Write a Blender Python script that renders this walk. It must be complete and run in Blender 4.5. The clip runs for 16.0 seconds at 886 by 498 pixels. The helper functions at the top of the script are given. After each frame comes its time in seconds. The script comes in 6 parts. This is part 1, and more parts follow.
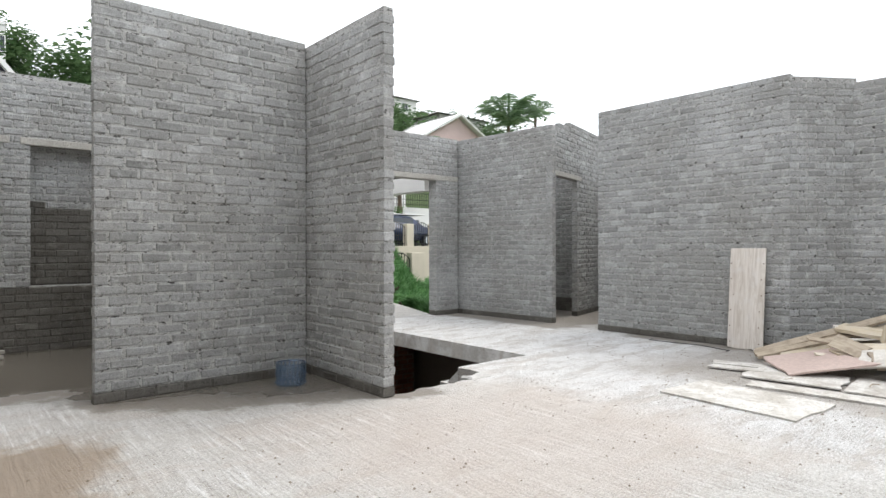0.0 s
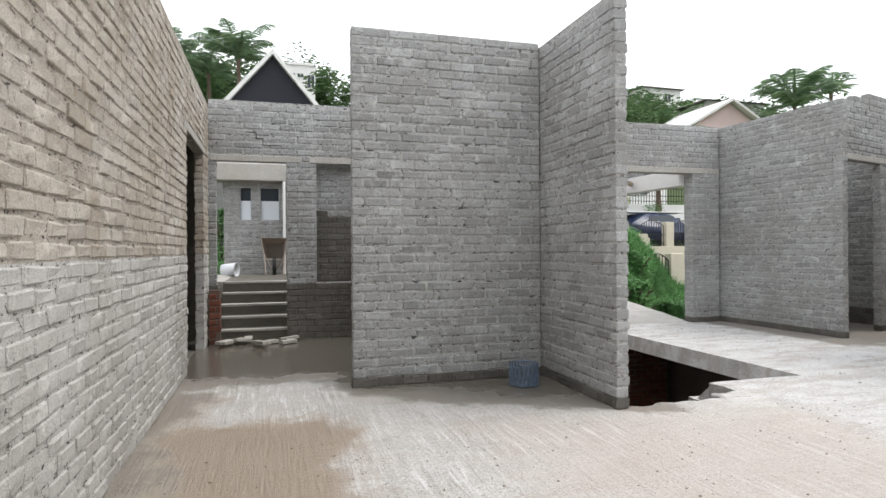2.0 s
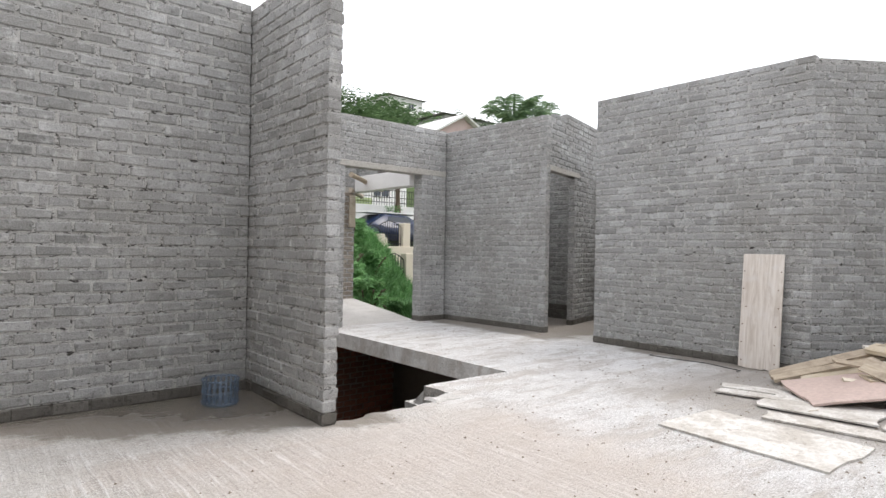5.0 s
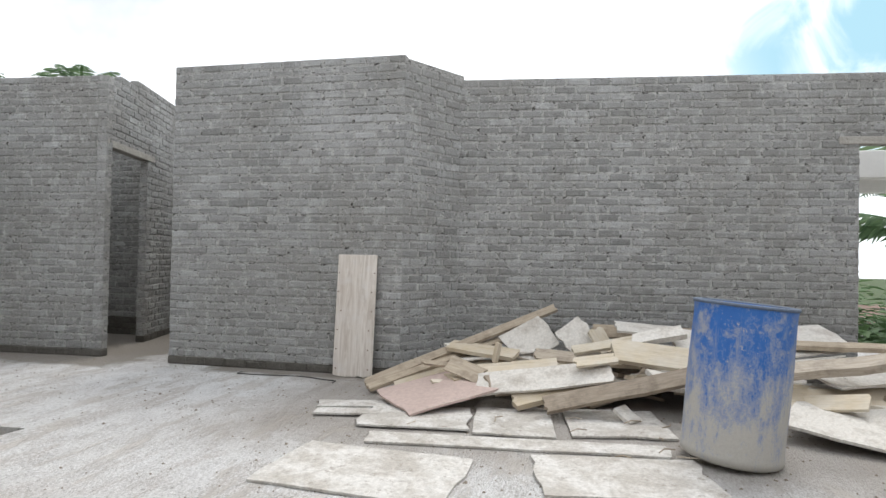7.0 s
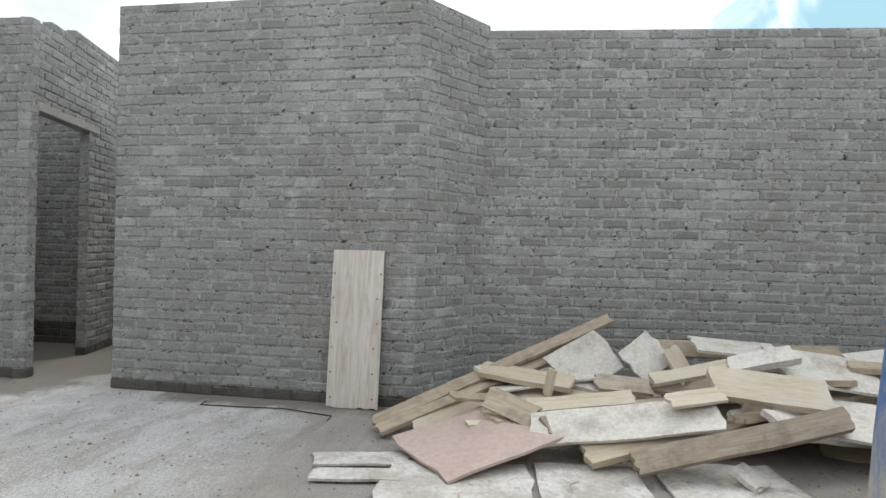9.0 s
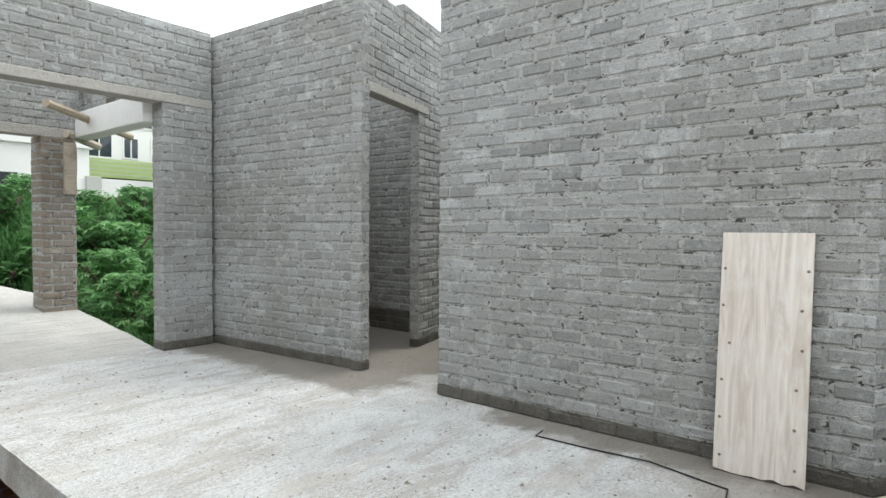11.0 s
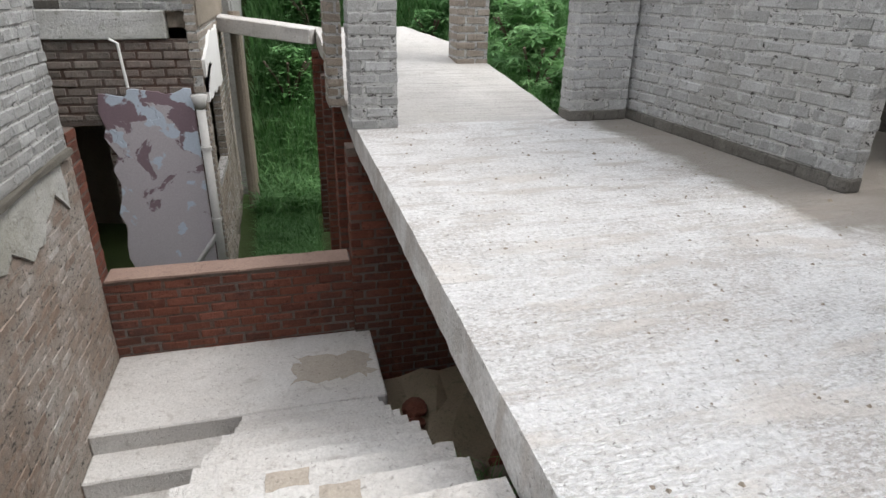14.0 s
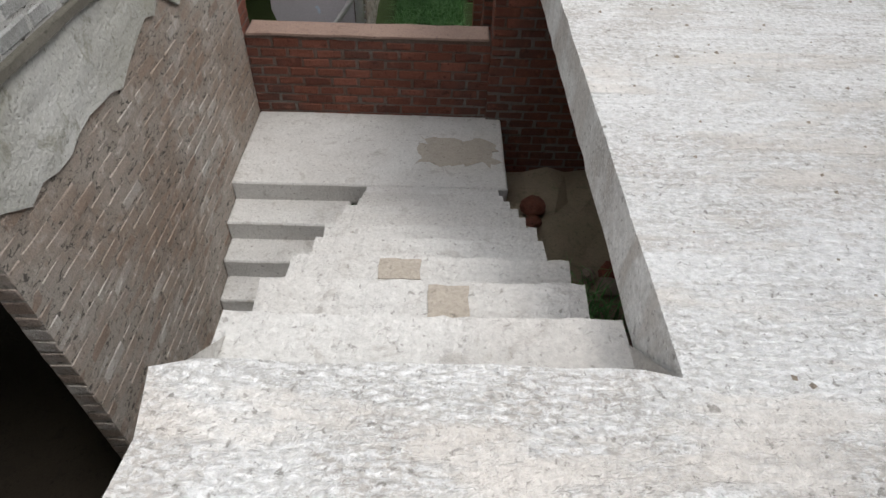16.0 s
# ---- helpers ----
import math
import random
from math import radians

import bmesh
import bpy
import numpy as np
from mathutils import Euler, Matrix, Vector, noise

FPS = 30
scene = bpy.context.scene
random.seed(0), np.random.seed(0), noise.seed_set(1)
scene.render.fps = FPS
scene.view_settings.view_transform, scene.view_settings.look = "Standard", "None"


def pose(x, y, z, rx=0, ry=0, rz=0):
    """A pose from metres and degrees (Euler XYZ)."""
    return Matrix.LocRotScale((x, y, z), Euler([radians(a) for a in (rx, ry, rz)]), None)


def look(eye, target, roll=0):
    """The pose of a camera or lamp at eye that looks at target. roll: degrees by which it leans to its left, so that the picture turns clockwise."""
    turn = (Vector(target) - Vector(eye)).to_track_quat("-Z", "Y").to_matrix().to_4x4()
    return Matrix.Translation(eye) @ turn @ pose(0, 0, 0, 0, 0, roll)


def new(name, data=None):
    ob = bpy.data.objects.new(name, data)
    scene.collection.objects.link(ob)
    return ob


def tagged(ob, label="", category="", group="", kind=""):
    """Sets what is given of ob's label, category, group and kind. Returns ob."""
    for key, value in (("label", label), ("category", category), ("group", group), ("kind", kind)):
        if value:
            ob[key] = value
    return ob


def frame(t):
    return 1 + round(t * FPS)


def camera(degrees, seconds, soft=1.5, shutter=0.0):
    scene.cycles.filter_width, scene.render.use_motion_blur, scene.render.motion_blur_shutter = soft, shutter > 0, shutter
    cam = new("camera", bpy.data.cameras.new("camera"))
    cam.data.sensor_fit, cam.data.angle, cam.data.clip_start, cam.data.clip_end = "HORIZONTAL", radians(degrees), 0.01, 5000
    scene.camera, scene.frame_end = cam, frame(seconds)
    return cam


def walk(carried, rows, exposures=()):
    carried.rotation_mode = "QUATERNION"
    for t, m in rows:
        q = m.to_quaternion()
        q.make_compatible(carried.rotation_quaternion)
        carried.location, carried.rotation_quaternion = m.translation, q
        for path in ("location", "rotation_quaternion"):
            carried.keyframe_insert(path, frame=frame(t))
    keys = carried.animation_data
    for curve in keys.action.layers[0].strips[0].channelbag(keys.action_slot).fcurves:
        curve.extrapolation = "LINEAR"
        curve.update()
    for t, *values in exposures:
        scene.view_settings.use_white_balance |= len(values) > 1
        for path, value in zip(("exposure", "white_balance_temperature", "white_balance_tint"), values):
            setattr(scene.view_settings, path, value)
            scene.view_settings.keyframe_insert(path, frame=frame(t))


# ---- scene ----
cam = camera(73.3, 16.0)
PATH = [
    (0, (0.046, 0.042, 1.225), (1.343, 1.565, 1.221), -0.1),
    (0.5, (0.121, 0.034, 1.214), (1.231, 1.697, 1.213), -0.2),
    (1, (0.206, 0.05, 1.226), (1.11, 1.834, 1.227), -0.2),
    (1.5, (0.266, 0.055, 1.222), (0.972, 1.927, 1.225), -0.3),
    (2, (0.308, 0.042, 1.228), (0.857, 1.966, 1.23), -0.4),
    (2.5, (0.329, 0.024, 1.233), (0.746, 1.98, 1.233), -0.4),
    (3, (0.418, 0.035, 1.17), (0.607, 2.026, 1.176), 0.3),
    (3.5, (0.452, 0.1, 1.203), (0.792, 2.071, 1.199), 0.4),
    (4, (0.523, 0.158, 1.233), (1.202, 2.039, 1.224), 0.6),
    (4.5, (0.634, 0.272, 1.233), (1.664, 1.987, 1.224), 1.0),
    (5, (0.858, 0.466, 1.203), (2.141, 2.001, 1.205), 1.0),
    (7.5, (2.149, 1.157, 1.195), (4.132, 1.416, 1.22), 1.1),
    (8, (2.514, 1.32, 1.231), (4.502, 1.542, 1.248), 1.1),
    (10.3, (3.757, 2.204, 1.24), (5.574, 3.04, 1.209), 1.0),
    (10.5, (3.915, 2.274, 1.223), (5.675, 3.224, 1.19), 0.8),
    (11, (4.191, 2.478, 1.217), (5.732, 3.752, 1.153), 0.4),
    (11.5, (4.269, 2.701, 1.148), (5.601, 4.188, 1.032), 0.4),
    (12, (4.334, 2.929, 1.15), (5.488, 4.544, 0.906), 0.2),
    (12.5, (4.468, 3.14, 1.133), (5.423, 4.858, 0.766), 0.1),
    (13, (4.568, 3.344, 1.088), (5.307, 5.137, 0.599), 0.6),
    (13.5, (4.626, 3.554, 1.067), (5.213, 5.355, 0.425), 0.8),
    (14, (4.646, 3.718, 1.046), (5.114, 5.484, 0.232), 1.1),
    (14.5, (4.649, 3.808, 1.021), (5.006, 5.51, 0.034), 1.4),
    (15, (4.649, 3.856, 1.014), (4.938, 5.467, -0.135), 1.5),
    (15.5, (4.65, 3.892, 1.01), (4.752, 5.409, -0.29), 1.9),
    (16, (4.657, 3.922, 1.002), (4.688, 5.337, -0.411), 2.3),
]
EXPOSURES = [(0, 0.42, 6440, 9), (2, 0.4, 6480, 10), (2.5, 0.28, 6480, 10), (3, -0.12, 6620, 12), (3.5, -0.05, 6640, 13), (5, 0.42, 6540, 12), (7.5, 0.05, 6450, 8), (8, 0.02, 6420, 7),
             (10.5, 0.42, 6400, 6), (11, 0.64, 6400, 5), (11.5, 0.66, 6400, 5), (12, 0.58, 6400, 6), (12.5, 0.37, 6400, 9), (13.5, 0.5, 6500, 11), (14, 0.66, 6480, 11), (15, 0.8, 6480, 10), (15.5, 0.74, 6480, 10), (16, 0.46, 6480, 10)]
walk(cam, [(t, look(eye, target, roll)) for t, eye, target, roll in PATH], EXPOSURES)

# ---- light ----
world = bpy.data.worlds.new("sky")
scene.world = world
world.use_nodes = True
wn = world.node_tree.nodes
wl = world.node_tree.links
wn.clear()
w_out = wn.new("ShaderNodeOutputWorld")
w_bg = wn.new("ShaderNodeBackground")
w_sky = wn.new("ShaderNodeTexSky")
w_sky.sky_type = "NISHITA"
w_sky.sun_disc = False
w_sky.sun_elevation = radians(58)
w_sky.sun_rotation = radians(105)
w_sky.air_density, w_sky.dust_density, w_sky.ozone_density = 1.0, 3.0, 1.0
# broken cloud cover: the sky's colour under a pale veil
w_hsv = wn.new("ShaderNodeHueSaturation")
w_hsv.inputs["Saturation"].default_value = 0.75
w_tc = wn.new("ShaderNodeTexCoord")
w_cloud = wn.new("ShaderNodeTexNoise")
w_cloud.inputs["Scale"].default_value = 2.2
w_cloud.inputs["Detail"].default_value = 6
w_ramp = wn.new("ShaderNodeValToRGB")
w_ramp.color_ramp.elements[0].position, w_ramp.color_ramp.elements[0].color = 0.34, (0.5, 0.5, 0.5, 1)
w_ramp.color_ramp.elements[1].position, w_ramp.color_ramp.elements[1].color = 0.44, (1, 1, 1, 1)
w_mix = wn.new("ShaderNodeMix")
w_mix.data_type = "RGBA"
w_mix.inputs["B"].default_value = (12.0, 12.3, 12.9, 1)
w_bg.inputs["Strength"].default_value = 0.11
wl.new(w_sky.outputs["Color"], w_hsv.inputs["Color"])
wl.new(w_tc.outputs["Generated"], w_cloud.inputs["Vector"])
wl.new(w_cloud.outputs["Fac"], w_ramp.inputs["Fac"])
# a break in the cloud low over the east wall
w_dot = wn.new("ShaderNodeVectorMath")
w_dot.operation = "DOT_PRODUCT"
w_dot.inputs[1].default_value = Vector((0.872, -0.36, 0.33)).normalized()
w_gap = wn.new("ShaderNodeMapRange")
w_gap.interpolation_type = "SMOOTHSTEP"
w_gap.inputs["From Min"].default_value, w_gap.inputs["From Max"].default_value = 0.972, 0.996
w_wisp = wn.new("ShaderNodeTexNoise")
w_wisp.inputs["Scale"].default_value, w_wisp.inputs["Detail"].default_value, w_wisp.inputs["Distortion"].default_value = 9.0, 6, 0.6
w_edge = wn.new("ShaderNodeMapRange")
w_edge.interpolation_type = "SMOOTHSTEP"
w_edge.inputs["From Min"].default_value, w_edge.inputs["From Max"].default_value = 0.36, 0.6
w_cut = wn.new("ShaderNodeMath")
w_cut.operation = "MULTIPLY"
w_blue = wn.new("ShaderNodeMix")
w_blue.data_type = "RGBA"
w_blue.inputs["B"].default_value = (4.3, 6.9, 8.2, 1)
wl.new(w_tc.outputs["Generated"], w_dot.inputs[0])
wl.new(w_dot.outputs["Value"], w_gap.inputs["Value"])
wl.new(w_tc.outputs["Generated"], w_wisp.inputs["Vector"])
wl.new(w_wisp.outputs["Fac"], w_edge.inputs["Value"])
wl.new(w_gap.outputs["Result"], w_cut.inputs[0])
wl.new(w_edge.outputs["Result"], w_cut.inputs[1])
wl.new(w_cut.outputs["Value"], w_blue.inputs["Factor"])
wl.new(w_mix.outputs["Result"], w_blue.inputs["A"])
wl.new(w_ramp.outputs["Color"], w_mix.inputs["Factor"])
wl.new(w_hsv.outputs["Color"], w_mix.inputs["A"])
wl.new(w_blue.outputs["Result"], w_bg.inputs["Color"])
wl.new(w_bg.outputs["Background"], w_out.inputs["Surface"])

sun = new("sun", bpy.data.lights.new("sun", "SUN"))
sun.data.energy, sun.data.angle, sun.data.color = 1.5, radians(28), (1.0, 0.96, 0.9)
sun.matrix_world = look((0, 0, 20), (-9.6, 2.6, 3.5))

# ---- materials ----
def mat(name, colour, rough=0.85, metal=0.0, spec=0.3):
    m = bpy.data.materials.new(name)
    m.use_nodes = True
    b = m.node_tree.nodes["Principled BSDF"]
    b.inputs["Base Color"].default_value = (*colour, 1)
    b.inputs["Roughness"].default_value = rough
    b.inputs["Metallic"].default_value = metal
    b.inputs["Specular IOR Level"].default_value = spec
    return m


class Nodes:
    """Short hand for wiring a material."""

    def __init__(self, m):
        self.t = m.node_tree
        self.b = self.t.nodes["Principled BSDF"]

    def n(self, kind, **values):
        node = self.t.nodes.new(kind)
        for k, v in values.items():
            node.inputs[k.replace("_", " ")].default_value = v
        return node

    def l(self, a, b):
        self.t.links.new(a, b)

    def coords(self, scale=(1, 1, 1), turn=0.0, own=False):
        c = self.n("ShaderNodeTexCoord") if own else self.n("ShaderNodeNewGeometry")
        mp = self.n("ShaderNodeMapping")
        mp.inputs["Scale"].default_value = scale
        mp.inputs["Rotation"].default_value = (0, 0, radians(turn))
        self.l(c.outputs["Object"] if own else c.outputs["Position"], mp.inputs["Vector"])
        return mp.outputs["Vector"]

    def noise(self, vec, scale, detail=4, rough=0.6, dist=0.0):
        x = self.n("ShaderNodeTexNoise", Scale=scale, Detail=detail, Roughness=rough, Distortion=dist)
        self.l(vec, x.inputs["Vector"])
        return x.outputs["Fac"]

    def ramp(self, fac, *stops):
        r = self.n("ShaderNodeValToRGB")
        e = r.color_ramp.elements
        while len(e) < len(stops):
            e.new(0.5)
        for el, (p, c) in zip(e, stops):
            el.position = p
            el.color = (*c, 1) if isinstance(c, tuple) else (c, c, c, 1)
        self.l(fac, r.inputs["Fac"])
        return r.outputs["Color"]

    def mix(self, fac, a, b, how="MIX"):
        x = self.n("ShaderNodeMix")
        x.data_type, x.blend_type = "RGBA", how
        for sock, v in ((x.inputs["Factor"], fac), (x.inputs["A"], a), (x.inputs["B"], b)):
            if isinstance(v, (int, float)):
                sock.default_value = v if sock.name == "Factor" else (v, v, v, 1)
            elif isinstance(v, tuple):
                sock.default_value = (*v, 1)
            else:
                self.l(v, sock)
        return x.outputs["Result"]

    def math(self, op, a, b=0.0):
        x = self.n("ShaderNodeMath")
        x.operation = op
        for sock, v in zip(x.inputs, (a, b)):
            if isinstance(v, (int, float)):
                sock.default_value = v
            else:
                self.l(v, sock)
        return x.outputs["Value"]

    def bump(self, height, strength=0.5, distance=0.01, under=None):
        x = self.n("ShaderNodeBump", Strength=strength, Distance=distance)
        self.l(height, x.inputs["Height"])
        if under:
            self.l(under, x.inputs["Normal"])
        self.l(x.outputs["Normal"], self.b.inputs["Normal"])
        return x.outputs["Normal"]

    def colour(self, c):
        self.l(c, self.b.inputs["Base Color"])

    def rough(self, c):
        self.l(c, self.b.inputs["Roughness"])


def brick_material(name, dark, mid, light, stain=(0.2, 0.19, 0.17), gap_shade=0.0):
    m = mat(name, mid, 0.93, 0, 0.2)
    q = Nodes(m)
    v = q.coords()
    info = q.n("ShaderNodeObjectInfo").outputs["Random"]
    isl = q.n("ShaderNodeNewGeometry").outputs["Random Per Island"]
    rnd = q.math("FRACT", q.math("ADD", info, isl))
    base = q.ramp(rnd, (0.0, dark), (0.35, mid), (0.75, mid), (1.0, light))
    blot = q.noise(v, 1.1, 6, 0.68, 0.5)
    base = q.mix(q.ramp(blot, (0.42, 0.0), (0.62, 0.85)), base, stain, "MIX")
    fade = q.noise(v, 0.7, 5, 0.6, 0.6)
    base = q.mix(q.ramp(fade, (0.52, 0.0), (0.68, 0.45)), base, tuple(min(1, c * 1.15) for c in light))
    grain = q.noise(v, 140, 3, 0.75)
    base = q.mix(0.65, base, q.ramp(grain, (0.28, 0.3), (0.68, 1.0)), "MULTIPLY")
    smear = q.noise(v, 9, 7, 0.75, 0.2)
    base = q.mix(q.ramp(smear, (0.54, 0.0), (0.72, 0.5)), base, tuple(min(1, c * 1.35) for c in light))
    pits = q.noise(v, 30, 4, 0.6, 0.3)
    base = q.mix(q.ramp(pits, (0.3, 0.7), (0.42, 0.0)), base, tuple(c * 0.4 for c in dark))
    # shadow of open joints painted near black on the mortar
    if gap_shade:
        hole = q.noise(q.coords((1, 1, 2.0)), 21, 5, 0.68, 0.9)
        base = q.mix(q.ramp(hole, (0.39, gap_shade), (0.45, 0.0)), base, (0.045, 0.042, 0.038))
    q.colour(base)
    lump = q.noise(v, 42, 6, 0.72)
    q.bump(q.math("ADD", q.math("MULTIPLY", grain, 0.5), q.math("ADD", lump, q.math("MULTIPLY", smear, 0.8))), 0.95, 0.009)
    return m


M_BLOCK = brick_material("grey_cement_brick", (0.29, 0.292, 0.284), (0.395, 0.397, 0.388), (0.52, 0.524, 0.52), (0.34, 0.335, 0.318))
M_WARM = brick_material("weathered_cement_brick", (0.42, 0.385, 0.335), (0.53, 0.49, 0.43), (0.63, 0.59, 0.525), (0.42, 0.35, 0.27))
M_PALE = brick_material("pale_cement_brick", (0.48, 0.468, 0.44), (0.56, 0.547, 0.515), (0.65, 0.637, 0.605), (0.48, 0.455, 0.415))
# dark brick: damp base courses, and the darker lower part of some walls
M_DARKFOOT = brick_material("dark_cement_brick", (0.13, 0.122, 0.11), (0.17, 0.16, 0.143), (0.21, 0.198, 0.178), (0.12, 0.11, 0.095))
M_STAIRWALL = brick_material("old_stair_brick", (0.28, 0.21, 0.17), (0.4, 0.345, 0.305), (0.52, 0.49, 0.46), (0.32, 0.24, 0.185))
M_OLDMORTAR = brick_material("smeared_old_mortar", (0.38, 0.34, 0.305), (0.4, 0.36, 0.32), (0.43, 0.39, 0.35), (0.3, 0.24, 0.195), 0.85)
M_MORTAR = brick_material("cement_mortar", (0.48, 0.475, 0.458), (0.505, 0.5, 0.482), (0.53, 0.525, 0.508), (0.41, 0.4, 0.378), 0.97)
M_WARMMORTAR = brick_material("weathered_mortar", (0.45, 0.41, 0.355), (0.48, 0.44, 0.385), (0.51, 0.47, 0.41), (0.36, 0.3, 0.235), 0.97)
M_PALEMORTAR = brick_material("pale_mortar", (0.55, 0.537, 0.505), (0.58, 0.566, 0.535), (0.62, 0.606, 0.575), (0.45, 0.425, 0.385), 0.9)
M_DARKMORTAR = brick_material("dark_mortar", (0.14, 0.132, 0.118), (0.155, 0.146, 0.13), (0.17, 0.16, 0.143), (0.12, 0.11, 0.095), 0.7)
M_RED = brick_material("red_clay_brick", (0.13, 0.05, 0.035), (0.2, 0.075, 0.05), (0.26, 0.1, 0.07), (0.1, 0.055, 0.045))
M_REDMORTAR = brick_material("dirty_mortar", (0.13, 0.085, 0.068), (0.15, 0.1, 0.08), (0.17, 0.115, 0.095))
M_OLDBROWN = brick_material("old_brown_brick", (0.2, 0.165, 0.14), (0.27, 0.22, 0.19), (0.34, 0.285, 0.245))
M_TAN = brick_material("tan_brick", (0.3, 0.26, 0.22), (0.37, 0.325, 0.28), (0.44, 0.395, 0.345), (0.28, 0.23, 0.18))


def concrete_material(name, base, dark, streak_turn=0.0, streaks=0.0, wet=0.0, rough=0.85):
    m = mat(name, base, rough, 0, 0.35)
    q = Nodes(m)
    v = q.coords()
    big = q.noise(v, 0.55, 6, 0.62, 0.4)
    mid = q.noise(v, 3.2, 6, 0.7)
    fine = q.noise(v, 60, 4, 0.75)
    col = q.mix(q.ramp(big, (0.36, 0.0), (0.68, 0.8)), base, dark)
    col = q.mix(q.ramp(mid, (0.45, 0.0), (0.75, 0.5)), col, tuple(c * 0.72 for c in base))
    col = q.mix(0.5, col, q.ramp(fine, (0.25, 0.45), (0.65, 1.0)), "MULTIPLY")
    height = q.math("ADD", q.math("MULTIPLY", fine, 0.35), q.math("MULTIPLY", mid, 0.5))
    if streaks:
        vs = q.coords((1.1, 26, 1), streak_turn)
        rake = q.noise(vs, 1.0, 4, 0.55, 0.6)
        patch = q.ramp(q.noise(v, 0.8, 3, 0.5), (0.4, 0.15), (0.6, 1.0))
        col = q.mix(q.math("MULTIPLY", patch, q.ramp(rake, (0.38, 0.55), (0.6, 0.0))), col, tuple(c * 0.6 for c in dark))
        height = q.math("ADD", height, q.math("MULTIPLY", rake, streaks))
    pit = q.noise(v, 38, 5, 0.68, 0.4)
    col = q.mix(q.ramp(pit, (0.32, 0.7), (0.41, 0.0)), col, tuple(c * 0.45 for c in dark))
    spot = q.noise(v, 7.5, 6, 0.72, 0.5)
    col = q.mix(q.ramp(spot, (0.56, 0.0), (0.64, 0.55)), col, tuple(c * 0.82 for c in dark))
    q.colour(col)
    q.bump(q.math("ADD", height, pit), 0.9, 0.014)
    if wet:
        pud = q.noise(v, 0.55, 6, 0.62, 0.4)
        q.rough(q.ramp(pud, (0.5, rough), (0.72, 1 - wet)))
    return m


def floor_material():
    m = mat("raked_concrete_floor", (0.62, 0.6, 0.57), 0.85, 0, 0.4)
    q = Nodes(m)
    v = q.coords()
    sep = q.n("ShaderNodeSeparateXYZ")
    q.l(v, sep.inputs["Vector"])
    wob = q.math("MULTIPLY", q.math("SUBTRACT", q.noise(v, 1.6, 6, 0.65), 0.5), 1.1)
    wob2 = q.math("MULTIPLY", q.math("SUBTRACT", q.noise(v, 2.3, 6, 0.7, 0.4), 0.5), 1.0)
    px, py = q.math("ADD", sep.outputs["X"], wob), q.math("ADD", sep.outputs["Y"], wob2)

    def step(val, a, b):
        r = q.n("ShaderNodeMapRange")
        r.interpolation_type = "SMOOTHSTEP"
        r.inputs["From Min"].default_value, r.inputs["From Max"].default_value = a, b
        q.l(val, r.inputs["Value"])
        return r.outputs["Result"]

    def zone(x0, x1, y0, y1, s=0.14):
        z = q.math("MULTIPLY", step(px, x0 - s, x0 + s), step(px, x1 + s, x1 - s))
        return q.math("MULTIPLY", z, q.math("MULTIPLY", step(py, y0 - s, y0 + s), step(py, y1 + s, y1 - s)))

    edge = q.math("ADD", sep.outputs["X"], q.math("MULTIPLY", q.math("SUBTRACT", q.noise(v, 2.8, 6, 0.7, 0.5), 0.5), 0.55))
    big = q.noise(v, 0.6, 6, 0.62, 0.4)
    mid = q.noise(v, 3.4, 7, 0.72)
    fine = q.noise(v, 55, 4, 0.75)
    speck = q.noise(v, 95, 3, 0.6)
    # brightness lift put into the colour: the east base is far paler than the west
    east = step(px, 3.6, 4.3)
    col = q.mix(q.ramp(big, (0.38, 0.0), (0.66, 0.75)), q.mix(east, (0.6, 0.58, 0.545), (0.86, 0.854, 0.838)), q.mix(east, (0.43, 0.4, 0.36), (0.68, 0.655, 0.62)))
    col = q.mix(q.ramp(mid, (0.45, 0.0), (0.66, 0.7)), col, (0.37, 0.34, 0.305))
    tan = q.noise(q.coords((0.8, 1.6, 1), 20), 1.5, 6, 0.65, 0.8)
    col = q.mix(q.ramp(tan, (0.5, 0.0), (0.58, 0.6)), col, (0.47, 0.415, 0.365))
    # rake marks: along y in the west part, along x on the east part
    rake_a = q.noise(q.coords((24, 1.5, 1)), 1.0, 6, 0.68, 0.4)
    rake_b = q.noise(q.coords((1.3, 24, 1), 9), 1.0, 6, 0.68, 0.3)
    nz = q.n("ShaderNodeSeparateXYZ")
    q.l(q.n("ShaderNodeNewGeometry").outputs["True Normal"], nz.inputs["Vector"])
    flat = q.math("GREATER_THAN", nz.outputs["Z"], 0.7)
    bare = q.math("SUBTRACT", 1.0, zone(3.7, 5.15, 3.5, 4.7, 0.2))
    rk = q.mix(east, rake_a, rake_b)
    patch = q.math("MULTIPLY", flat, q.ramp(q.noise(v, 1.3, 6, 0.65, 0.4), (0.4, 0.1), (0.6, 1.0)))
    rakes = q.math("MULTIPLY", q.math("MULTIPLY", flat, bare), q.math("ABSOLUTE", q.math("SUBTRACT", q.math("MULTIPLY", east, 2.0), 1.0)))
    patch = q.math("MULTIPLY", patch, rakes)
    col = q.mix(q.math("MULTIPLY", patch, q.ramp(rk, (0.36, 0.75), (0.48, 0.0))), col, q.mix(east, (0.36, 0.33, 0.295), (0.52, 0.49, 0.455)))
    col = q.mix(q.math("MULTIPLY", patch, q.ramp(rk, (0.53, 0.0), (0.63, 0.8))), col, (0.85, 0.845, 0.835))
    col = q.mix(q.math("MULTIPLY", q.ramp(speck, (0.54, 0.0), (0.6, 0.8)), q.ramp(mid, (0.4, 0.25), (0.6, 1.0))), col, (0.76, 0.755, 0.74))
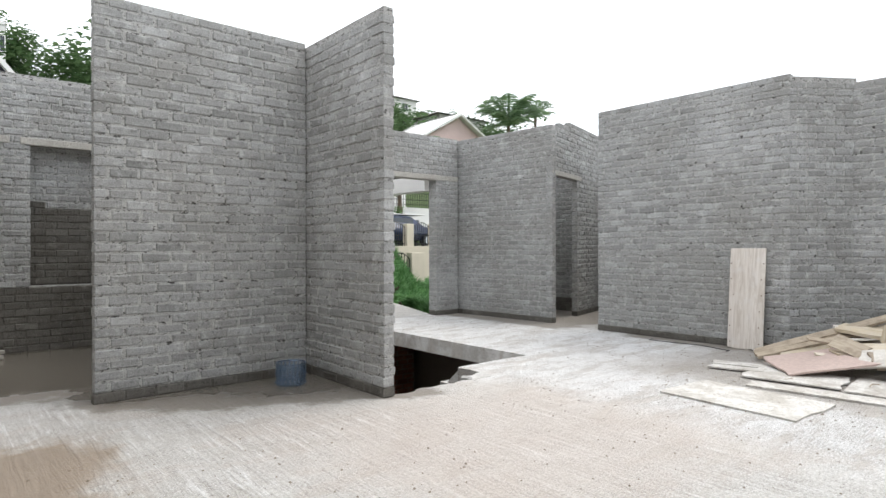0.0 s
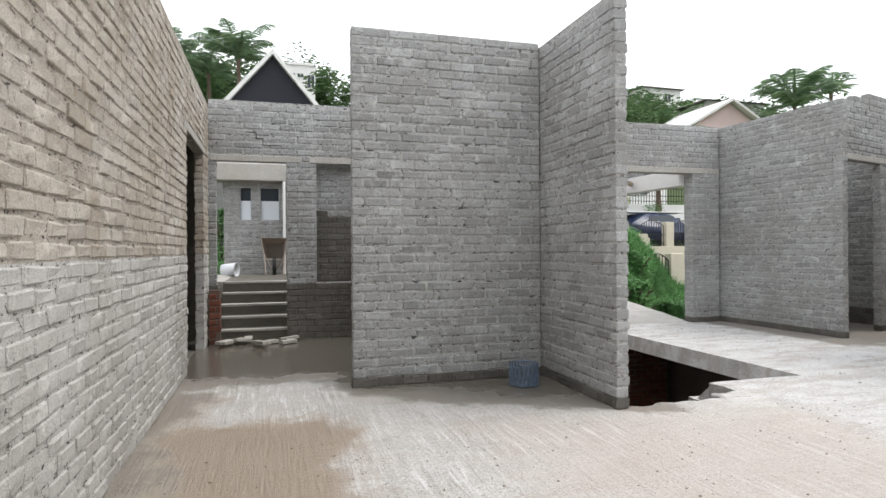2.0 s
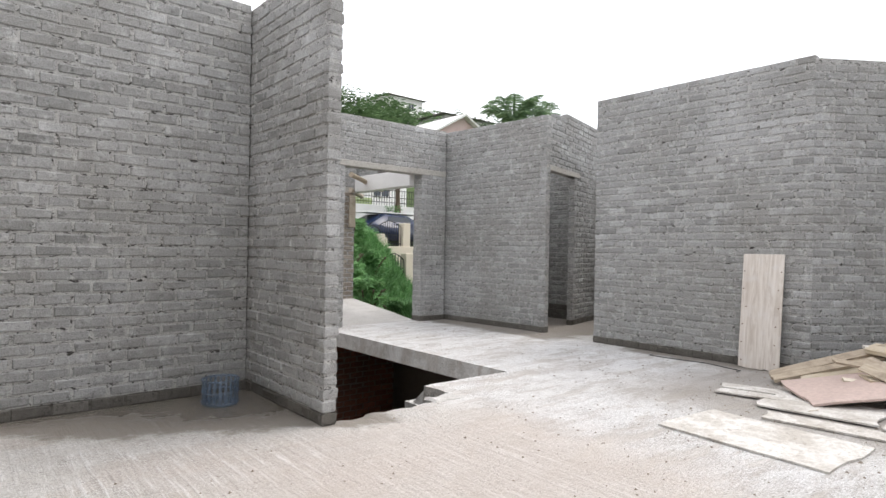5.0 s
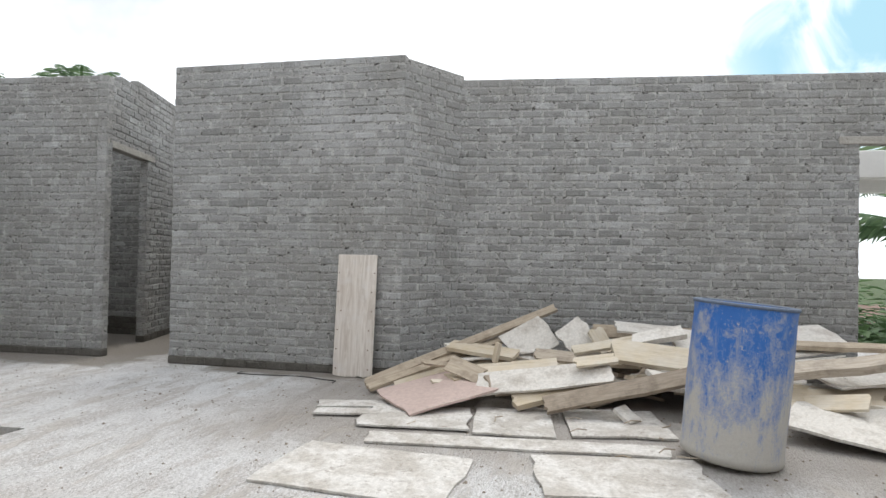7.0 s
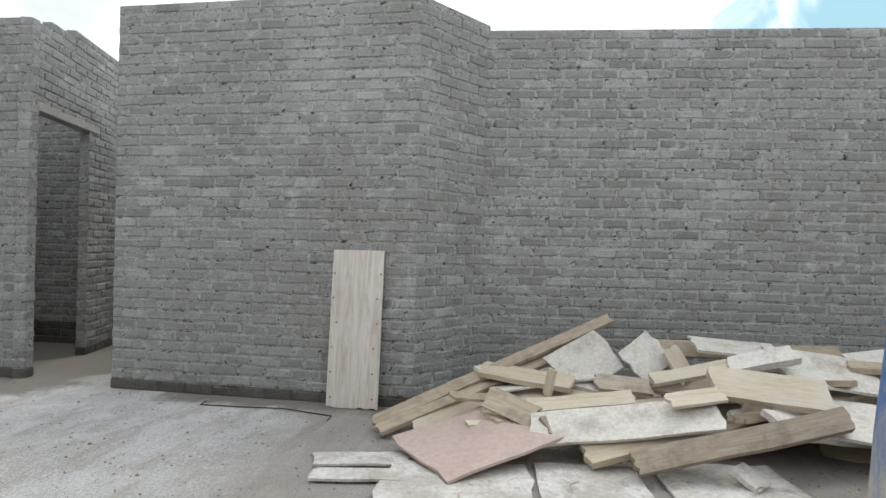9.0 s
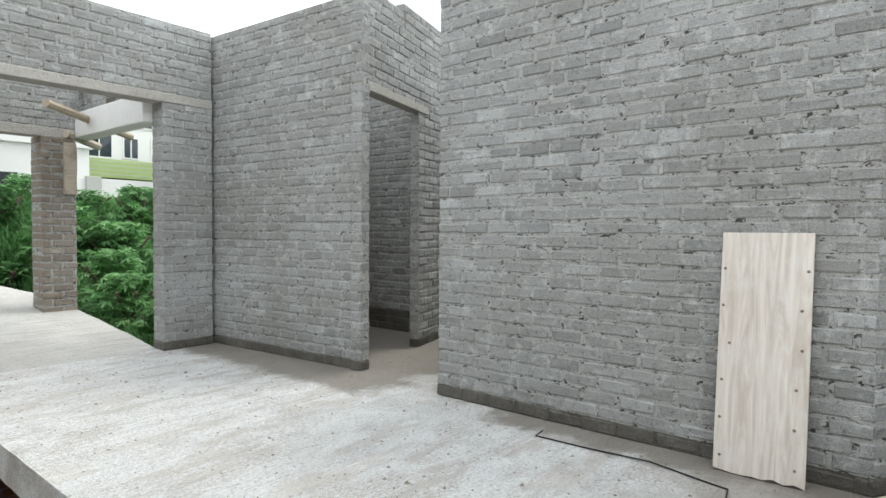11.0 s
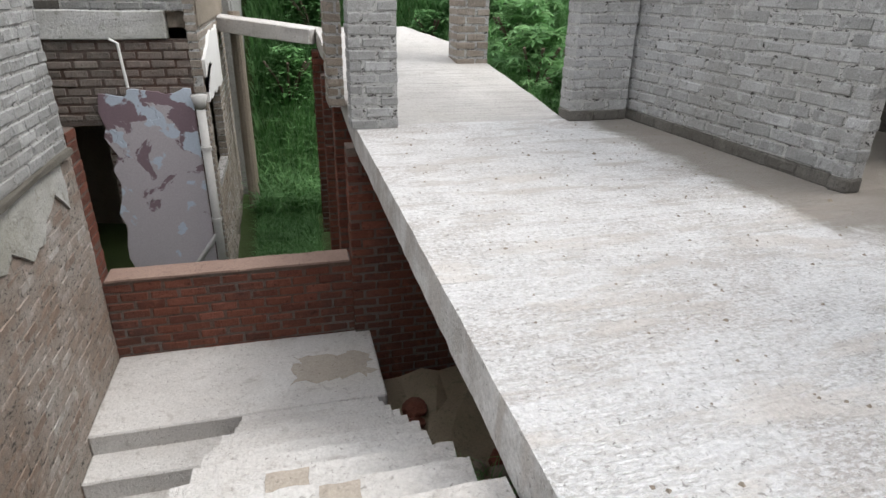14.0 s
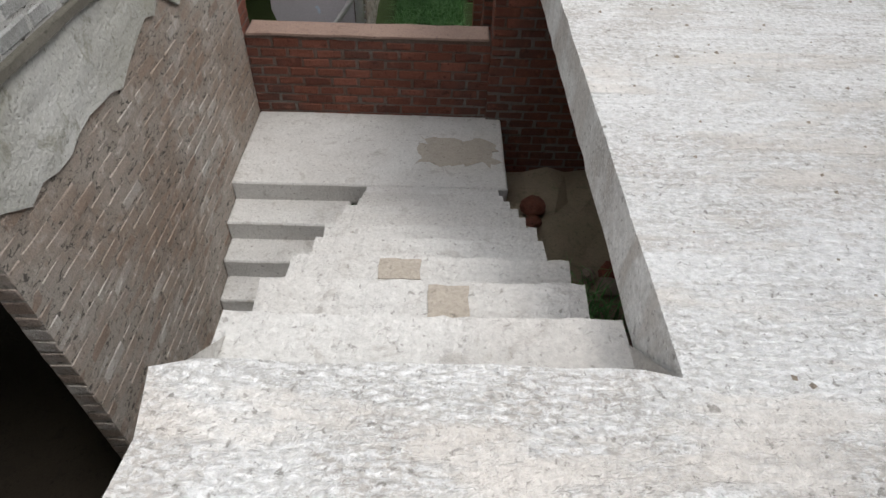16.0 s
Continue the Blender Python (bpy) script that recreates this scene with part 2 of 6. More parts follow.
    # crumbly lime-pale grain, raised to brighten the east, and smooth tan trowelled patches between
    crumb = q.noise(q.coords((0.6, 1.3, 1), 9), 62, 5, 0.75, 0.6)
    slick = q.ramp(q.noise(q.coords((1.0, 3.6, 1), 9), 1.25, 7, 0.7, 0.2), (0.52, 0.0), (0.6, 1.0))
    grainy = q.math("MULTIPLY", flat, q.math("SUBTRACT", 1.0, slick))
    grainy = q.math("MULTIPLY", grainy, q.mix(east, (0.4, 0.4, 0.4), (1, 1, 1)))
    col = q.mix(q.math("MULTIPLY", grainy, q.ramp(crumb, (0.46, 0.0), (0.55, 0.7))), col, (0.92, 0.915, 0.91))
    col = q.mix(q.math("MULTIPLY", grainy, q.ramp(crumb, (0.33, 0.6), (0.43, 0.0))), col, (0.5, 0.49, 0.475))
    col = q.mix(q.math("MULTIPLY", q.math("MULTIPLY", slick, east), 0.7), col, (0.6, 0.56, 0.52))
    pit = q.noise(v, 44, 4, 0.65, 0.4)
    col = q.mix(q.ramp(pit, (0.33, 0.75), (0.4, 0.0)), col, (0.25, 0.23, 0.205))
    col = q.mix(0.5, col, q.ramp(fine, (0.28, 0.4), (0.62, 1.0)), "MULTIPLY")
    # dust by the boards, brown silt by the west wall
    col = q.mix(q.math("MULTIPLY", zone(1.7, 4.2, 1.6, 3.85, 0.5), 0.5), col, (0.55, 0.475, 0.42))
    col = q.mix(q.math("MULTIPLY", zone(5.35, 9, -3.5, 3.4, 0.4), 0.75), col, (0.33, 0.295, 0.258))
    col = q.mix(q.math("MULTIPLY", zone(-0.35, 0.75, 2.95, 4.5), 0.85), col, (0.33, 0.255, 0.185))
    col = q.mix(q.math("MULTIPLY", zone(-0.9, -0.2, -4.5, 5.5, 0.2), 0.6), col, (0.34, 0.285, 0.225))
    diag = q.math("ADD", py, q.math("MULTIPLY", px, 0.57))
    corner = q.math("MULTIPLY", q.math("MULTIPLY", step(diag, 5.5, 5.72), step(px, 0.75, 0.95)), step(px, 3.4, 3.2))
    damp = q.math("MAXIMUM", corner, q.math("MAXIMUM", zone(-0.8, 3.0, 5.75, 9.5), q.math("MAXIMUM", q.math("MAXIMUM", q.math("MULTIPLY", step(edge, 7.0, 7.22), step(py, 5.55, 5.8)), q.math("MULTIPLY", step(edge, 7.2, 7.4), q.math("MULTIPLY", step(py, 2.2, 2.6), step(py, 4.9, 4.6)))), zone(-0.8, -0.36, -3, 9))))
    wet = q.math("MAXIMUM", zone(-0.8, 3.0, 6.1, 9.5), q.math("MULTIPLY", q.math("MULTIPLY", corner, step(diag, 5.7, 6.2)), 0.7))
    col = q.mix(q.math("MULTIPLY", zone(7.6, 11.5, 5.2, 8.5, 0.3), 0.6), col, (0.42, 0.385, 0.345))
    col = q.mix(q.math("MULTIPLY", damp, 0.85), col, (0.24, 0.21, 0.178))
    col = q.mix(q.math("MULTIPLY", wet, 0.85), col, (0.1, 0.088, 0.07))
    q.colour(col)
    silt = q.math("MULTIPLY", zone(-0.35, 0.75, 3.0, 4.4), 0.5)
    q.rough(q.ramp(q.math("MAXIMUM", wet, silt), (0.0, 0.82), (0.55, 0.3), (0.9, 0.06)))
    height = q.math("ADD", q.math("ADD", q.math("MULTIPLY", fine, 0.55), q.math("MULTIPLY", mid, 0.6)), q.math("MULTIPLY", q.math("MULTIPLY", rk, rakes), 1.3))
    dry = q.math("SUBTRACT", 1.0, q.math("MULTIPLY", wet, 0.93))
    height = q.math("ADD", height, q.math("ADD", q.math("MULTIPLY", pit, 0.8), q.math("MULTIPLY", grainy, q.math("MULTIPLY", crumb, 0.9))))
    bump = q.n("ShaderNodeBump", Distance=0.018)
    q.l(dry, bump.inputs["Strength"])
    q.l(height, bump.inputs["Height"])
    q.l(bump.outputs["Normal"], q.b.inputs["Normal"])
    return m


M_FLOOR = floor_material()
# mossy steps and ledge; its dark tone also stands in for side-room shade
M_STEP = concrete_material("mossy_damp_and_shade_concrete", (0.17, 0.158, 0.132), (0.1, 0.093, 0.075))
M_SLAB = concrete_material("raked_concrete_slab", (0.6, 0.585, 0.56), (0.44, 0.415, 0.38), 0, 1.6, 0.15)
M_STAIR = concrete_material("rough_concrete_stair", (0.66, 0.645, 0.62), (0.42, 0.385, 0.35))
M_PATCH = concrete_material("brown_cement_patch", (0.47, 0.415, 0.35), (0.36, 0.315, 0.26))
M_LINTEL = concrete_material("precast_concrete", (0.5, 0.48, 0.44), (0.4, 0.37, 0.33))
# these two dark colours stand in for the unlit space under the slab
M_SHADEWALL = concrete_material("shade_dark_basement_render", (0.16, 0.13, 0.11), (0.1, 0.08, 0.07))
M_DARKVOID = concrete_material("dark_void", (0.07, 0.055, 0.04), (0.04, 0.032, 0.025))


def simple(name, c, rough=0.7, grain=40, amount=0.35, metal=0.0, bump=0.2):
    m = mat(name, c, rough, metal, 0.4)
    q = Nodes(m)
    v = q.coords()
    a = q.noise(v, grain, 4, 0.7)
    b = q.noise(v, grain / 14, 4, 0.6)
    col = q.mix(amount, c, q.ramp(a, (0.25, 0.4), (0.7, 1.0)), "MULTIPLY")
    col = q.mix(q.ramp(b, (0.45, 0.0), (0.75, amount)), col, tuple(x * 0.6 for x in c))
    q.colour(col)
    q.bump(a, bump, 0.005)
    return m


# ---- mesh helpers ----
def link(name, bm, material, parent=None, label="", smooth=False):
    me = bpy.data.meshes.new(name)
    bm.to_mesh(me)
    bm.free()
    if material:
        me.materials.append(material)
    if smooth:
        me.shade_smooth()
    ob = new(name, me)
    if parent:
        ob.parent = parent
    if label:
        ob["label"] = label
    return ob


def part(name, bm, material, parent, label="", smooth=False):
    return link(name, bm, material, parent, label, smooth)


def empty(name, m=None):
    ob = new(name)
    if m:
        ob.matrix_basis = m
    return ob


def add_box(bm, x0, x1, y0, y1, z0, z1, m=None):
    vs = [bm.verts.new(p) for p in ((x0, y0, z0), (x1, y0, z0), (x1, y1, z0), (x0, y1, z0),
                                    (x0, y0, z1), (x1, y0, z1), (x1, y1, z1), (x0, y1, z1))]
    for f in ((3, 2, 1, 0), (4, 5, 6, 7), (0, 1, 5, 4), (1, 2, 6, 5), (2, 3, 7, 6), (3, 0, 4, 7)):
        bm.faces.new([vs[i] for i in f])
    if m:
        bmesh.ops.transform(bm, matrix=m, verts=vs)
    return vs


def box_bm(x0, x1, y0, y1, z0, z1, bevel=0.0, m=None, rough=0.0, cuts=0):
    bm = bmesh.new()
    add_box(bm, x0, x1, y0, y1, z0, z1)
    if cuts:
        bmesh.ops.subdivide_edges(bm, edges=bm.edges[:], cuts=cuts, use_grid_fill=True)
    if bevel:
        bmesh.ops.bevel(bm, geom=bm.edges[:] if not cuts else [e for e in bm.edges if e.calc_face_angle(0) > 1], offset=bevel, segments=1, affect="EDGES")
    if rough:
        for v in bm.verts:
            v.co += noise.noise_vector(v.co * 7) * rough
    if m:
        bm.transform(m)
    return bm


def cyl_bm(r0, r1, h, seg=16, m=None, caps=True):
    bm = bmesh.new()
    bmesh.ops.create_cone(bm, cap_ends=caps, segments=seg, radius1=r0, radius2=r1, depth=h, matrix=Matrix.Translation((0, 0, h / 2)))
    if m:
        bm.transform(m)
    return bm


def tube_bm(points, r, seg=8, closed=False):
    """A round bar along a line of points."""
    bm = bmesh.new()
    pts = [Vector(p) for p in points]
    rings = []
    n = len(pts)
    for i, p in enumerate(pts):
        d = (pts[(i + 1) % n] if closed or i < n - 1 else p) - (pts[i - 1] if closed or i else p)
        q = d.to_track_quat("Z", "Y")
        rings.append([bm.verts.new(p + q @ Vector((r * math.cos(a), r * math.sin(a), 0))) for a in (2 * math.pi * k / seg for k in range(seg))])
    for i in range(n if closed else n - 1):
        a, b = rings[i], rings[(i + 1) % n]
        for k in range(seg):
            bm.faces.new((a[k], a[(k + 1) % seg], b[(k + 1) % seg], b[k]))
    if not closed:
        bm.faces.new(rings[0][::-1])
        bm.faces.new(rings[-1])
    return bm


def cells_bm(us, ws, d0, d1, solid):
    """A slab d0..d1 deep over the solid cells of a grid of us by ws, as one closed skin."""
    bm = bmesh.new()
    cache = {}

    def vert(i, j, d):
        if (i, j, d) not in cache:
            cache[i, j, d] = bm.verts.new((us[i], d1 if d else d0, ws[j]))
        return cache[i, j, d]

    nu, nw = len(us) - 1, len(ws) - 1

    def on(i, j):
        return 0 <= i < nu and 0 <= j < nw and solid((us[i] + us[i + 1]) / 2, (ws[j] + ws[j + 1]) / 2)

    for i in range(nu):
        for j in range(nw):
            if not on(i, j):
                continue
            a, b, c, d = (i, j), (i + 1, j), (i + 1, j + 1), (i, j + 1)
            bm.faces.new([vert(*p, 0) for p in (a, b, c, d)])
            bm.faces.new([vert(*p, 1) for p in (d, c, b, a)])
            for (p, q), (di, dj) in (((a, b), (0, -1)), ((b, c), (1, 0)), ((c, d), (0, 1)), ((d, a), (-1, 0))):
                if not on(i + di, j + dj):
                    bm.faces.new([vert(*q, 0), vert(*p, 0), vert(*p, 1), vert(*q, 1)])
    return bm


# ---- brickwork ----
BL, BH = 0.2125, 0.071
PITCH, COURSE = 0.2325, 0.085


def brick_bm(rng, length, depth, rough=0.003):
    bm = bmesh.new()
    l_, h_ = length / 2 + rng.uniform(-0.004, 0.003), BH / 2 + rng.uniform(-0.003, 0.002)
    vs = add_box(bm, -l_, l_, -depth / 2, depth / 2, -h_, h_)
    for v in vs:
        v.co += Vector([rng.uniform(-rough, rough) for _ in range(3)])
    bmesh.ops.bevel(bm, geom=bm.edges[:], offset=rng.uniform(0.006, 0.012), segments=1, affect="EDGES", profile=0.5)
    for v in bm.verts:
        v.co += Vector([rng.uniform(-0.002, 0.002) for _ in range(3)])
    return bm


BRICK_CACHE = {}


def brick_meshes(depth, material, rough):
    key = (round(depth, 3), material.name, rough)
    if key not in BRICK_CACHE:
        rng = random.Random(hash(round(depth * 1000)) + 7)
        out = []
        for k in range(12):
            bm = brick_bm(rng, BL, depth, rough)
            me = bpy.data.meshes.new("brick")
            bm.to_mesh(me)
            bm.free()
            me.materials.append(material)
            out.append(me)
        BRICK_CACHE[key] = out
    return BRICK_CACHE[key]


PENDING = []


def brick_wall(name, a, b, z0, z1, label, thick=0.106, holes=(), focus=None, material=None, mortar=None, seed=1,
               ragged=0.0, single=300, rough=0.0045, wonk=0.0035, first=0.0, damp=0, lower=None, recess=None):
    """A wall whose front face runs from a to b (front to the right-hand side of that way), its bricks real. holes: (u0, u1, w0, w1)
    along the wall and in height. Bricks nearest to focus (u, w) become objects of their own."""
    material, mortar = material or M_BLOCK, mortar or M_MORTAR
    a, b = Vector((*a, 0)), Vector((*b, 0))
    length = (b - a).length
    ang = math.degrees(math.atan2((b - a).y, (b - a).x))
    us = sorted({0.004, length - 0.004, *[u for h in holes for u in (h[0] - 0.004, h[1] + 0.004) if 0 < u < length]})
    ws = sorted({z0, z1 - 0.004, *[w for h in holes for w in h[2:] if z0 < w < z1]})

    def solid(u, w):
        return not any(h[0] - 0.004 < u < h[1] + 0.004 and h[2] < w < h[3] for h in holes)

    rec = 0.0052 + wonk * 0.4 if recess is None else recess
    # damp: how many bottom courses take the dark brick and mortar
    dark_top = z0 + damp * COURSE
    ws = sorted({*ws, *[w for w in (dark_top, lower) if w and z0 < w < z1 - 0.01]})
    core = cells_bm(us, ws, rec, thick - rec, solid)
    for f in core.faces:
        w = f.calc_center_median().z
        f.material_index = 1 if w < dark_top else 2 if lower and w < lower else 0
    wall = tagged(link(name, core, mortar), label, "wall", kind="structure")
    wall.data.materials.append(M_DARKMORTAR)
    wall.data.materials.append(M_PALEMORTAR)
    wall.matrix_basis = pose(a.x, a.y, 0, 0, 0, ang)
    rng = random.Random(seed)
    rows = []
    n = int((z1 - z0) / COURSE + 0.3)
    for k in range(n):
        w = z0 + (k + 0.5) * COURSE
        u = -(PITCH / 2 if k % 2 else 0) - first - rng.uniform(0, 0.012)
        while u < length:
            spans = [(max(0.0, u), min(length, u + BL))]
            u += PITCH + rng.uniform(-0.003, 0.003)
            for h in holes:
                if h[2] - 0.02 < w < h[3] + 0.02:
                    spans = [p for s, e in spans for p in ((s, min(e, h[0])), (max(s, h[1]), e)) if p[1] - p[0] > 0.025]
            for s, e in spans:
                if e - s < 0.025:
                    continue
                if ragged and k >= n - 2 and rng.random() < ragged * (1 if k == n - 1 else 0.25):
                    continue
                rows.append((s, e, w))
    PENDING.append((wall, rows, thick, material, focus or (length / 2, 1.2), seed, single, rough, wonk, z0 + damp * COURSE, lower))
    return wall


def lay_bricks():
    for wall, rows, thick, material, focus, seed, single, rough, wonk, dark_z, lower in PENDING:
        rng = random.Random(seed + 100)
        rows = sorted(rows, key=lambda r: (0.5 * (r[0] + r[1]) - focus[0]) ** 2 + (r[2] - focus[1]) ** 2)
        kinds = {}
        for stuff in (material, M_DARKFOOT, M_PALE):
            meshes = brick_meshes(thick, stuff, rough)
            data = []
            for me in meshes:
                co = np.empty(len(me.vertices) * 3)
                me.vertices.foreach_get("co", co)
                data.append((co.reshape(-1, 3), [tuple(p.vertices) for p in me.polygons]))
            kinds[stuff.name] = (stuff, meshes, data, [], [])
        for i, (s, e, w) in enumerate(rows):
            wet = w < dark_z + rng.uniform(-0.03, 0.03) * (2 if dark_z - wall_foot(rows) > 0.3 else 0)
            stuff, meshes, data, verts, faces = kinds[(M_DARKFOOT if wet else M_PALE if lower and w < lower else material).name]
            k = rng.randrange(len(meshes))
            off = (0.5 * (s + e), thick / 2 + rng.uniform(-wonk, wonk), w + rng.uniform(-0.0025, 0.0025))
            turn = pose(*off, rng.uniform(-0.6, 0.6), rng.uniform(-0.5, 0.5), rng.uniform(-0.6, 0.6))
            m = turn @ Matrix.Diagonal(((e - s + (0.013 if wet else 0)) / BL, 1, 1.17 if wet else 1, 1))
            if i < single:
                ob = new("brick", meshes[k])
                ob.parent = wall
                ob.matrix_basis = m
            else:
                r = np.array(m)
                co, fs = data[k]
                base = faces_base.get((stuff.name, wall.name), 0)
                verts.append(co @ r[:3, :3].T + r[:3, 3])
                faces += [tuple(x + base for x in f) for f in fs]
                faces_base[stuff.name, wall.name] = base + len(co)
        for stuff, meshes, data, verts, faces in kinds.values():
            if verts:
                me = bpy.data.meshes.new("brickwork")
                me.from_pydata(np.concatenate(verts).tolist(), [], faces)
                me.materials.append(stuff)
                ob = new("brickwork", me)
                ob.parent = wall
                tagged(ob, kind="stuff")


faces_base = {}
FOOT = {}


def wall_foot(rows):
    if id(rows) not in FOOT:
        FOOT[id(rows)] = min(r[2] for r in rows)
    return FOOT[id(rows)]


# ---- the setting ----
TOP = 3.2
LINT = 2.45
# left long wall, with a doorway near the far corner
LW_Y0 = -4.2
wall_west = brick_wall("wall_west", (-0.52, LW_Y0), (-0.52, 8.58), 0, TOP, "tall bare grey cement-brick wall, rough and weathered in its upper half",
                       holes=((6.5 - LW_Y0, 8.0 - LW_Y0, 0, LINT),), focus=(3.2 - LW_Y0, 1.3), seed=3, rough=0.006, wonk=0.0045, material=M_WARM, mortar=M_WARMMORTAR, lower=1.19)
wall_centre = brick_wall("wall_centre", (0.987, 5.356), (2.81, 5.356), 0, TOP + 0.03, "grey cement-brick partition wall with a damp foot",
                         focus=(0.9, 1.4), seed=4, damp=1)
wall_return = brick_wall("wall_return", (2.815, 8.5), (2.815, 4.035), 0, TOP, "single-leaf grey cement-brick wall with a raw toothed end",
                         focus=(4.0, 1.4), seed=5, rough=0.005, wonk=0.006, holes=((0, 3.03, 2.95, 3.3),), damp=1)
# far wall: nine bottom courses darker
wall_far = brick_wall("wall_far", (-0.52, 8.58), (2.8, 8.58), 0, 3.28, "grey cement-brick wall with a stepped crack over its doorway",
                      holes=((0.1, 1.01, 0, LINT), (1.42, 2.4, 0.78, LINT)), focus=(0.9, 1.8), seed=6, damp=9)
# infill: twelve bottom courses darker, plain brick above
wall_infill = brick_wall("wall_infill", (0.85, 8.76), (2.0, 8.76), 0.7, 2.5, "window opening bricked up in dark brick", single=60, seed=7, damp=12)
wall_entry = brick_wall("wall_entry", (2.93, 8.33), (7.47, 8.33), LINT + 0.09, 3.24, "grey cement-brick wall carried on a precast lintel", seed=8, focus=(3, 2.6))
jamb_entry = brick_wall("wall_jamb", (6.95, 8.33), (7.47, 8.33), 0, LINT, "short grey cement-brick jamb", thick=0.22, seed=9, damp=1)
pillar_entry = brick_wall("wall_pillar", (5.12, 8.33), (5.485, 8.33), 0, LINT, "grey cement-brick pillar at the slab edge", thick=0.222, seed=10)
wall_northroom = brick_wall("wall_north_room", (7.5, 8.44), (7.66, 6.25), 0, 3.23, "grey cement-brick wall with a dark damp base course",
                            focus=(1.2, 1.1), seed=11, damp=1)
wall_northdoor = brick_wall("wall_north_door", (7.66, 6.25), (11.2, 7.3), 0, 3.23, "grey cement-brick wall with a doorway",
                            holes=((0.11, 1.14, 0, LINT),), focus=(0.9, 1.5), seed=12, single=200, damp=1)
wall_northstep = brick_wall("wall_north_step", (7.996, 6.35), (8.427, 6.4775), 3.23, 3.315, "one raised course of grey cement brick", seed=121, single=10)
wall_northraise = brick_wall("wall_north_raise", (8.427, 6.4775), (11.2, 7.3), 3.23, 3.4, "two raised courses of grey cement brick", seed=122, single=40)
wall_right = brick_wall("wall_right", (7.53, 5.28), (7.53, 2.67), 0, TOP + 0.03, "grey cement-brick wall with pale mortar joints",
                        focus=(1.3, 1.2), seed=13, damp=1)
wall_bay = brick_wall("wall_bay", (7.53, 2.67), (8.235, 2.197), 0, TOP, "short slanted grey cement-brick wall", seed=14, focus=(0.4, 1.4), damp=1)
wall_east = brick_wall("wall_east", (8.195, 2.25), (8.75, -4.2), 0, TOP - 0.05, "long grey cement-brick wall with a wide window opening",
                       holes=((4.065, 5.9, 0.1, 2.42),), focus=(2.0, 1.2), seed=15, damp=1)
wall_passage = brick_wall("wall_passage", (11.2, 5.28), (7.64, 5.28), 0, TOP, "grey cement-brick passage wall", seed=16, single=60)
wall_passend = brick_wall("wall_passage_end", (11.2, 8.5), (11.2, 5.18), 0, 3.1, "grey cement-brick end wall", seed=17, single=40)
# room walls: three bottom courses darker
wall_roomback = brick_wall("wall_room_back", (7.7, 8.44), (11.2, 8.44), 0, 3.1, "dark grey cement-brick room wall", seed=18, single=80, damp=3)
wall_inner = brick_wall("wall_inner", (9.35, 8.44), (9.35, 6.9), 0, 3.1, "grey cement-brick inner wall", seed=19, single=60, damp=3)
wall_south = brick_wall("wall_south", (8.8, -4.2), (-0.6, -4.2), 0, TOP, "grey cement-brick wall closing the shell", seed=20, single=0)


def lintel(name, a, b, z, h=0.09, d=0.13, proud=0.008):
    a, b = Vector((*a, 0)), Vector((*b, 0))
    l = (b - a).length
    ob = link(name, box_bm(0, l, -proud, d - proud, z, z + h, 0.006, None, 0.003, 6), M_LINTEL)
    ob.matrix_basis = pose(a.x, a.y, 0, 0, 0, math.degrees(math.atan2((b - a).y, (b - a).x)))
    return tagged(ob, "pale precast concrete lintel over an opening", "lintel", "lintels", "structure")


lintel("trim_lintel", (2.95, 8.33), (7.47, 8.33), LINT, 0.09, 0.2)
lintel("trim_lintel", (-0.52, 6.3), (-0.52, 8.15), LINT, 0.085)
lintel("trim_lintel", (-0.51, 8.58), (0.7, 8.58), LINT, 0.085)
lintel("trim_lintel", (0.8, 8.58), (2.4, 8.58), LINT, 0.085)
lintel("trim_lintel", (7.68, 6.256), (8.95, 6.633), LINT - 0.03, 0.08)

for u0, u1, w0, w1 in ((0.5, 0.62, 2.845, 2.857), (0.608, 0.62, 2.76, 2.857), (0.608, 0.71, 2.76, 2.772), (0.7, 0.71, 2.68, 2.772), (0.7, 0.95, 2.674, 2.684)):
    part("crack", box_bm(u0, u1, -0.004, 0.012, w0, w1, 0, None, 0.004, 2), M_DARKVOID, wall_far, "dark stepped crack")

# ---- floors ----
def smooth_step(a, b, x):
    t = max(0.0, min(1.0, (x - a) / (b - a)))
    return t * t * (3 - 2 * t)


def steps_of(lo, hi, d):
    n = max(1, round((hi - lo) / d))
    return [lo + (hi - lo) * i / n for i in range(n)]


FX = sorted({-0.62, 0.5, 1.6, *steps_of(2.92, 5.158, 0.075), *steps_of(5.158, 7.0, 0.45), 7.0, 8.0, 9.4, 11.3})
FY = sorted({-4.3, -2.0, 0.0, 2.0, 3.6, 3.9, 4.1, 4.3, *steps_of(4.34, 8.45, 0.09), 4.58, 8.45, 8.7})


def floor_solid(x, y):
    if 2.92 < x < 5.158 and y > 4.1:
        return y < 4.58 and x > 4.13
    if y > 8.45:
        return x < 2.92
    return True


fb = cells_bm(FX, FY, 0.0, 0.2, floor_solid)
bmesh.ops.transform(fb, matrix=Matrix(((1, 0, 0, 0), (0, 0, 1, 0), (0, -1, 0, 0), (0, 0, 0, 1))), verts=fb.verts)
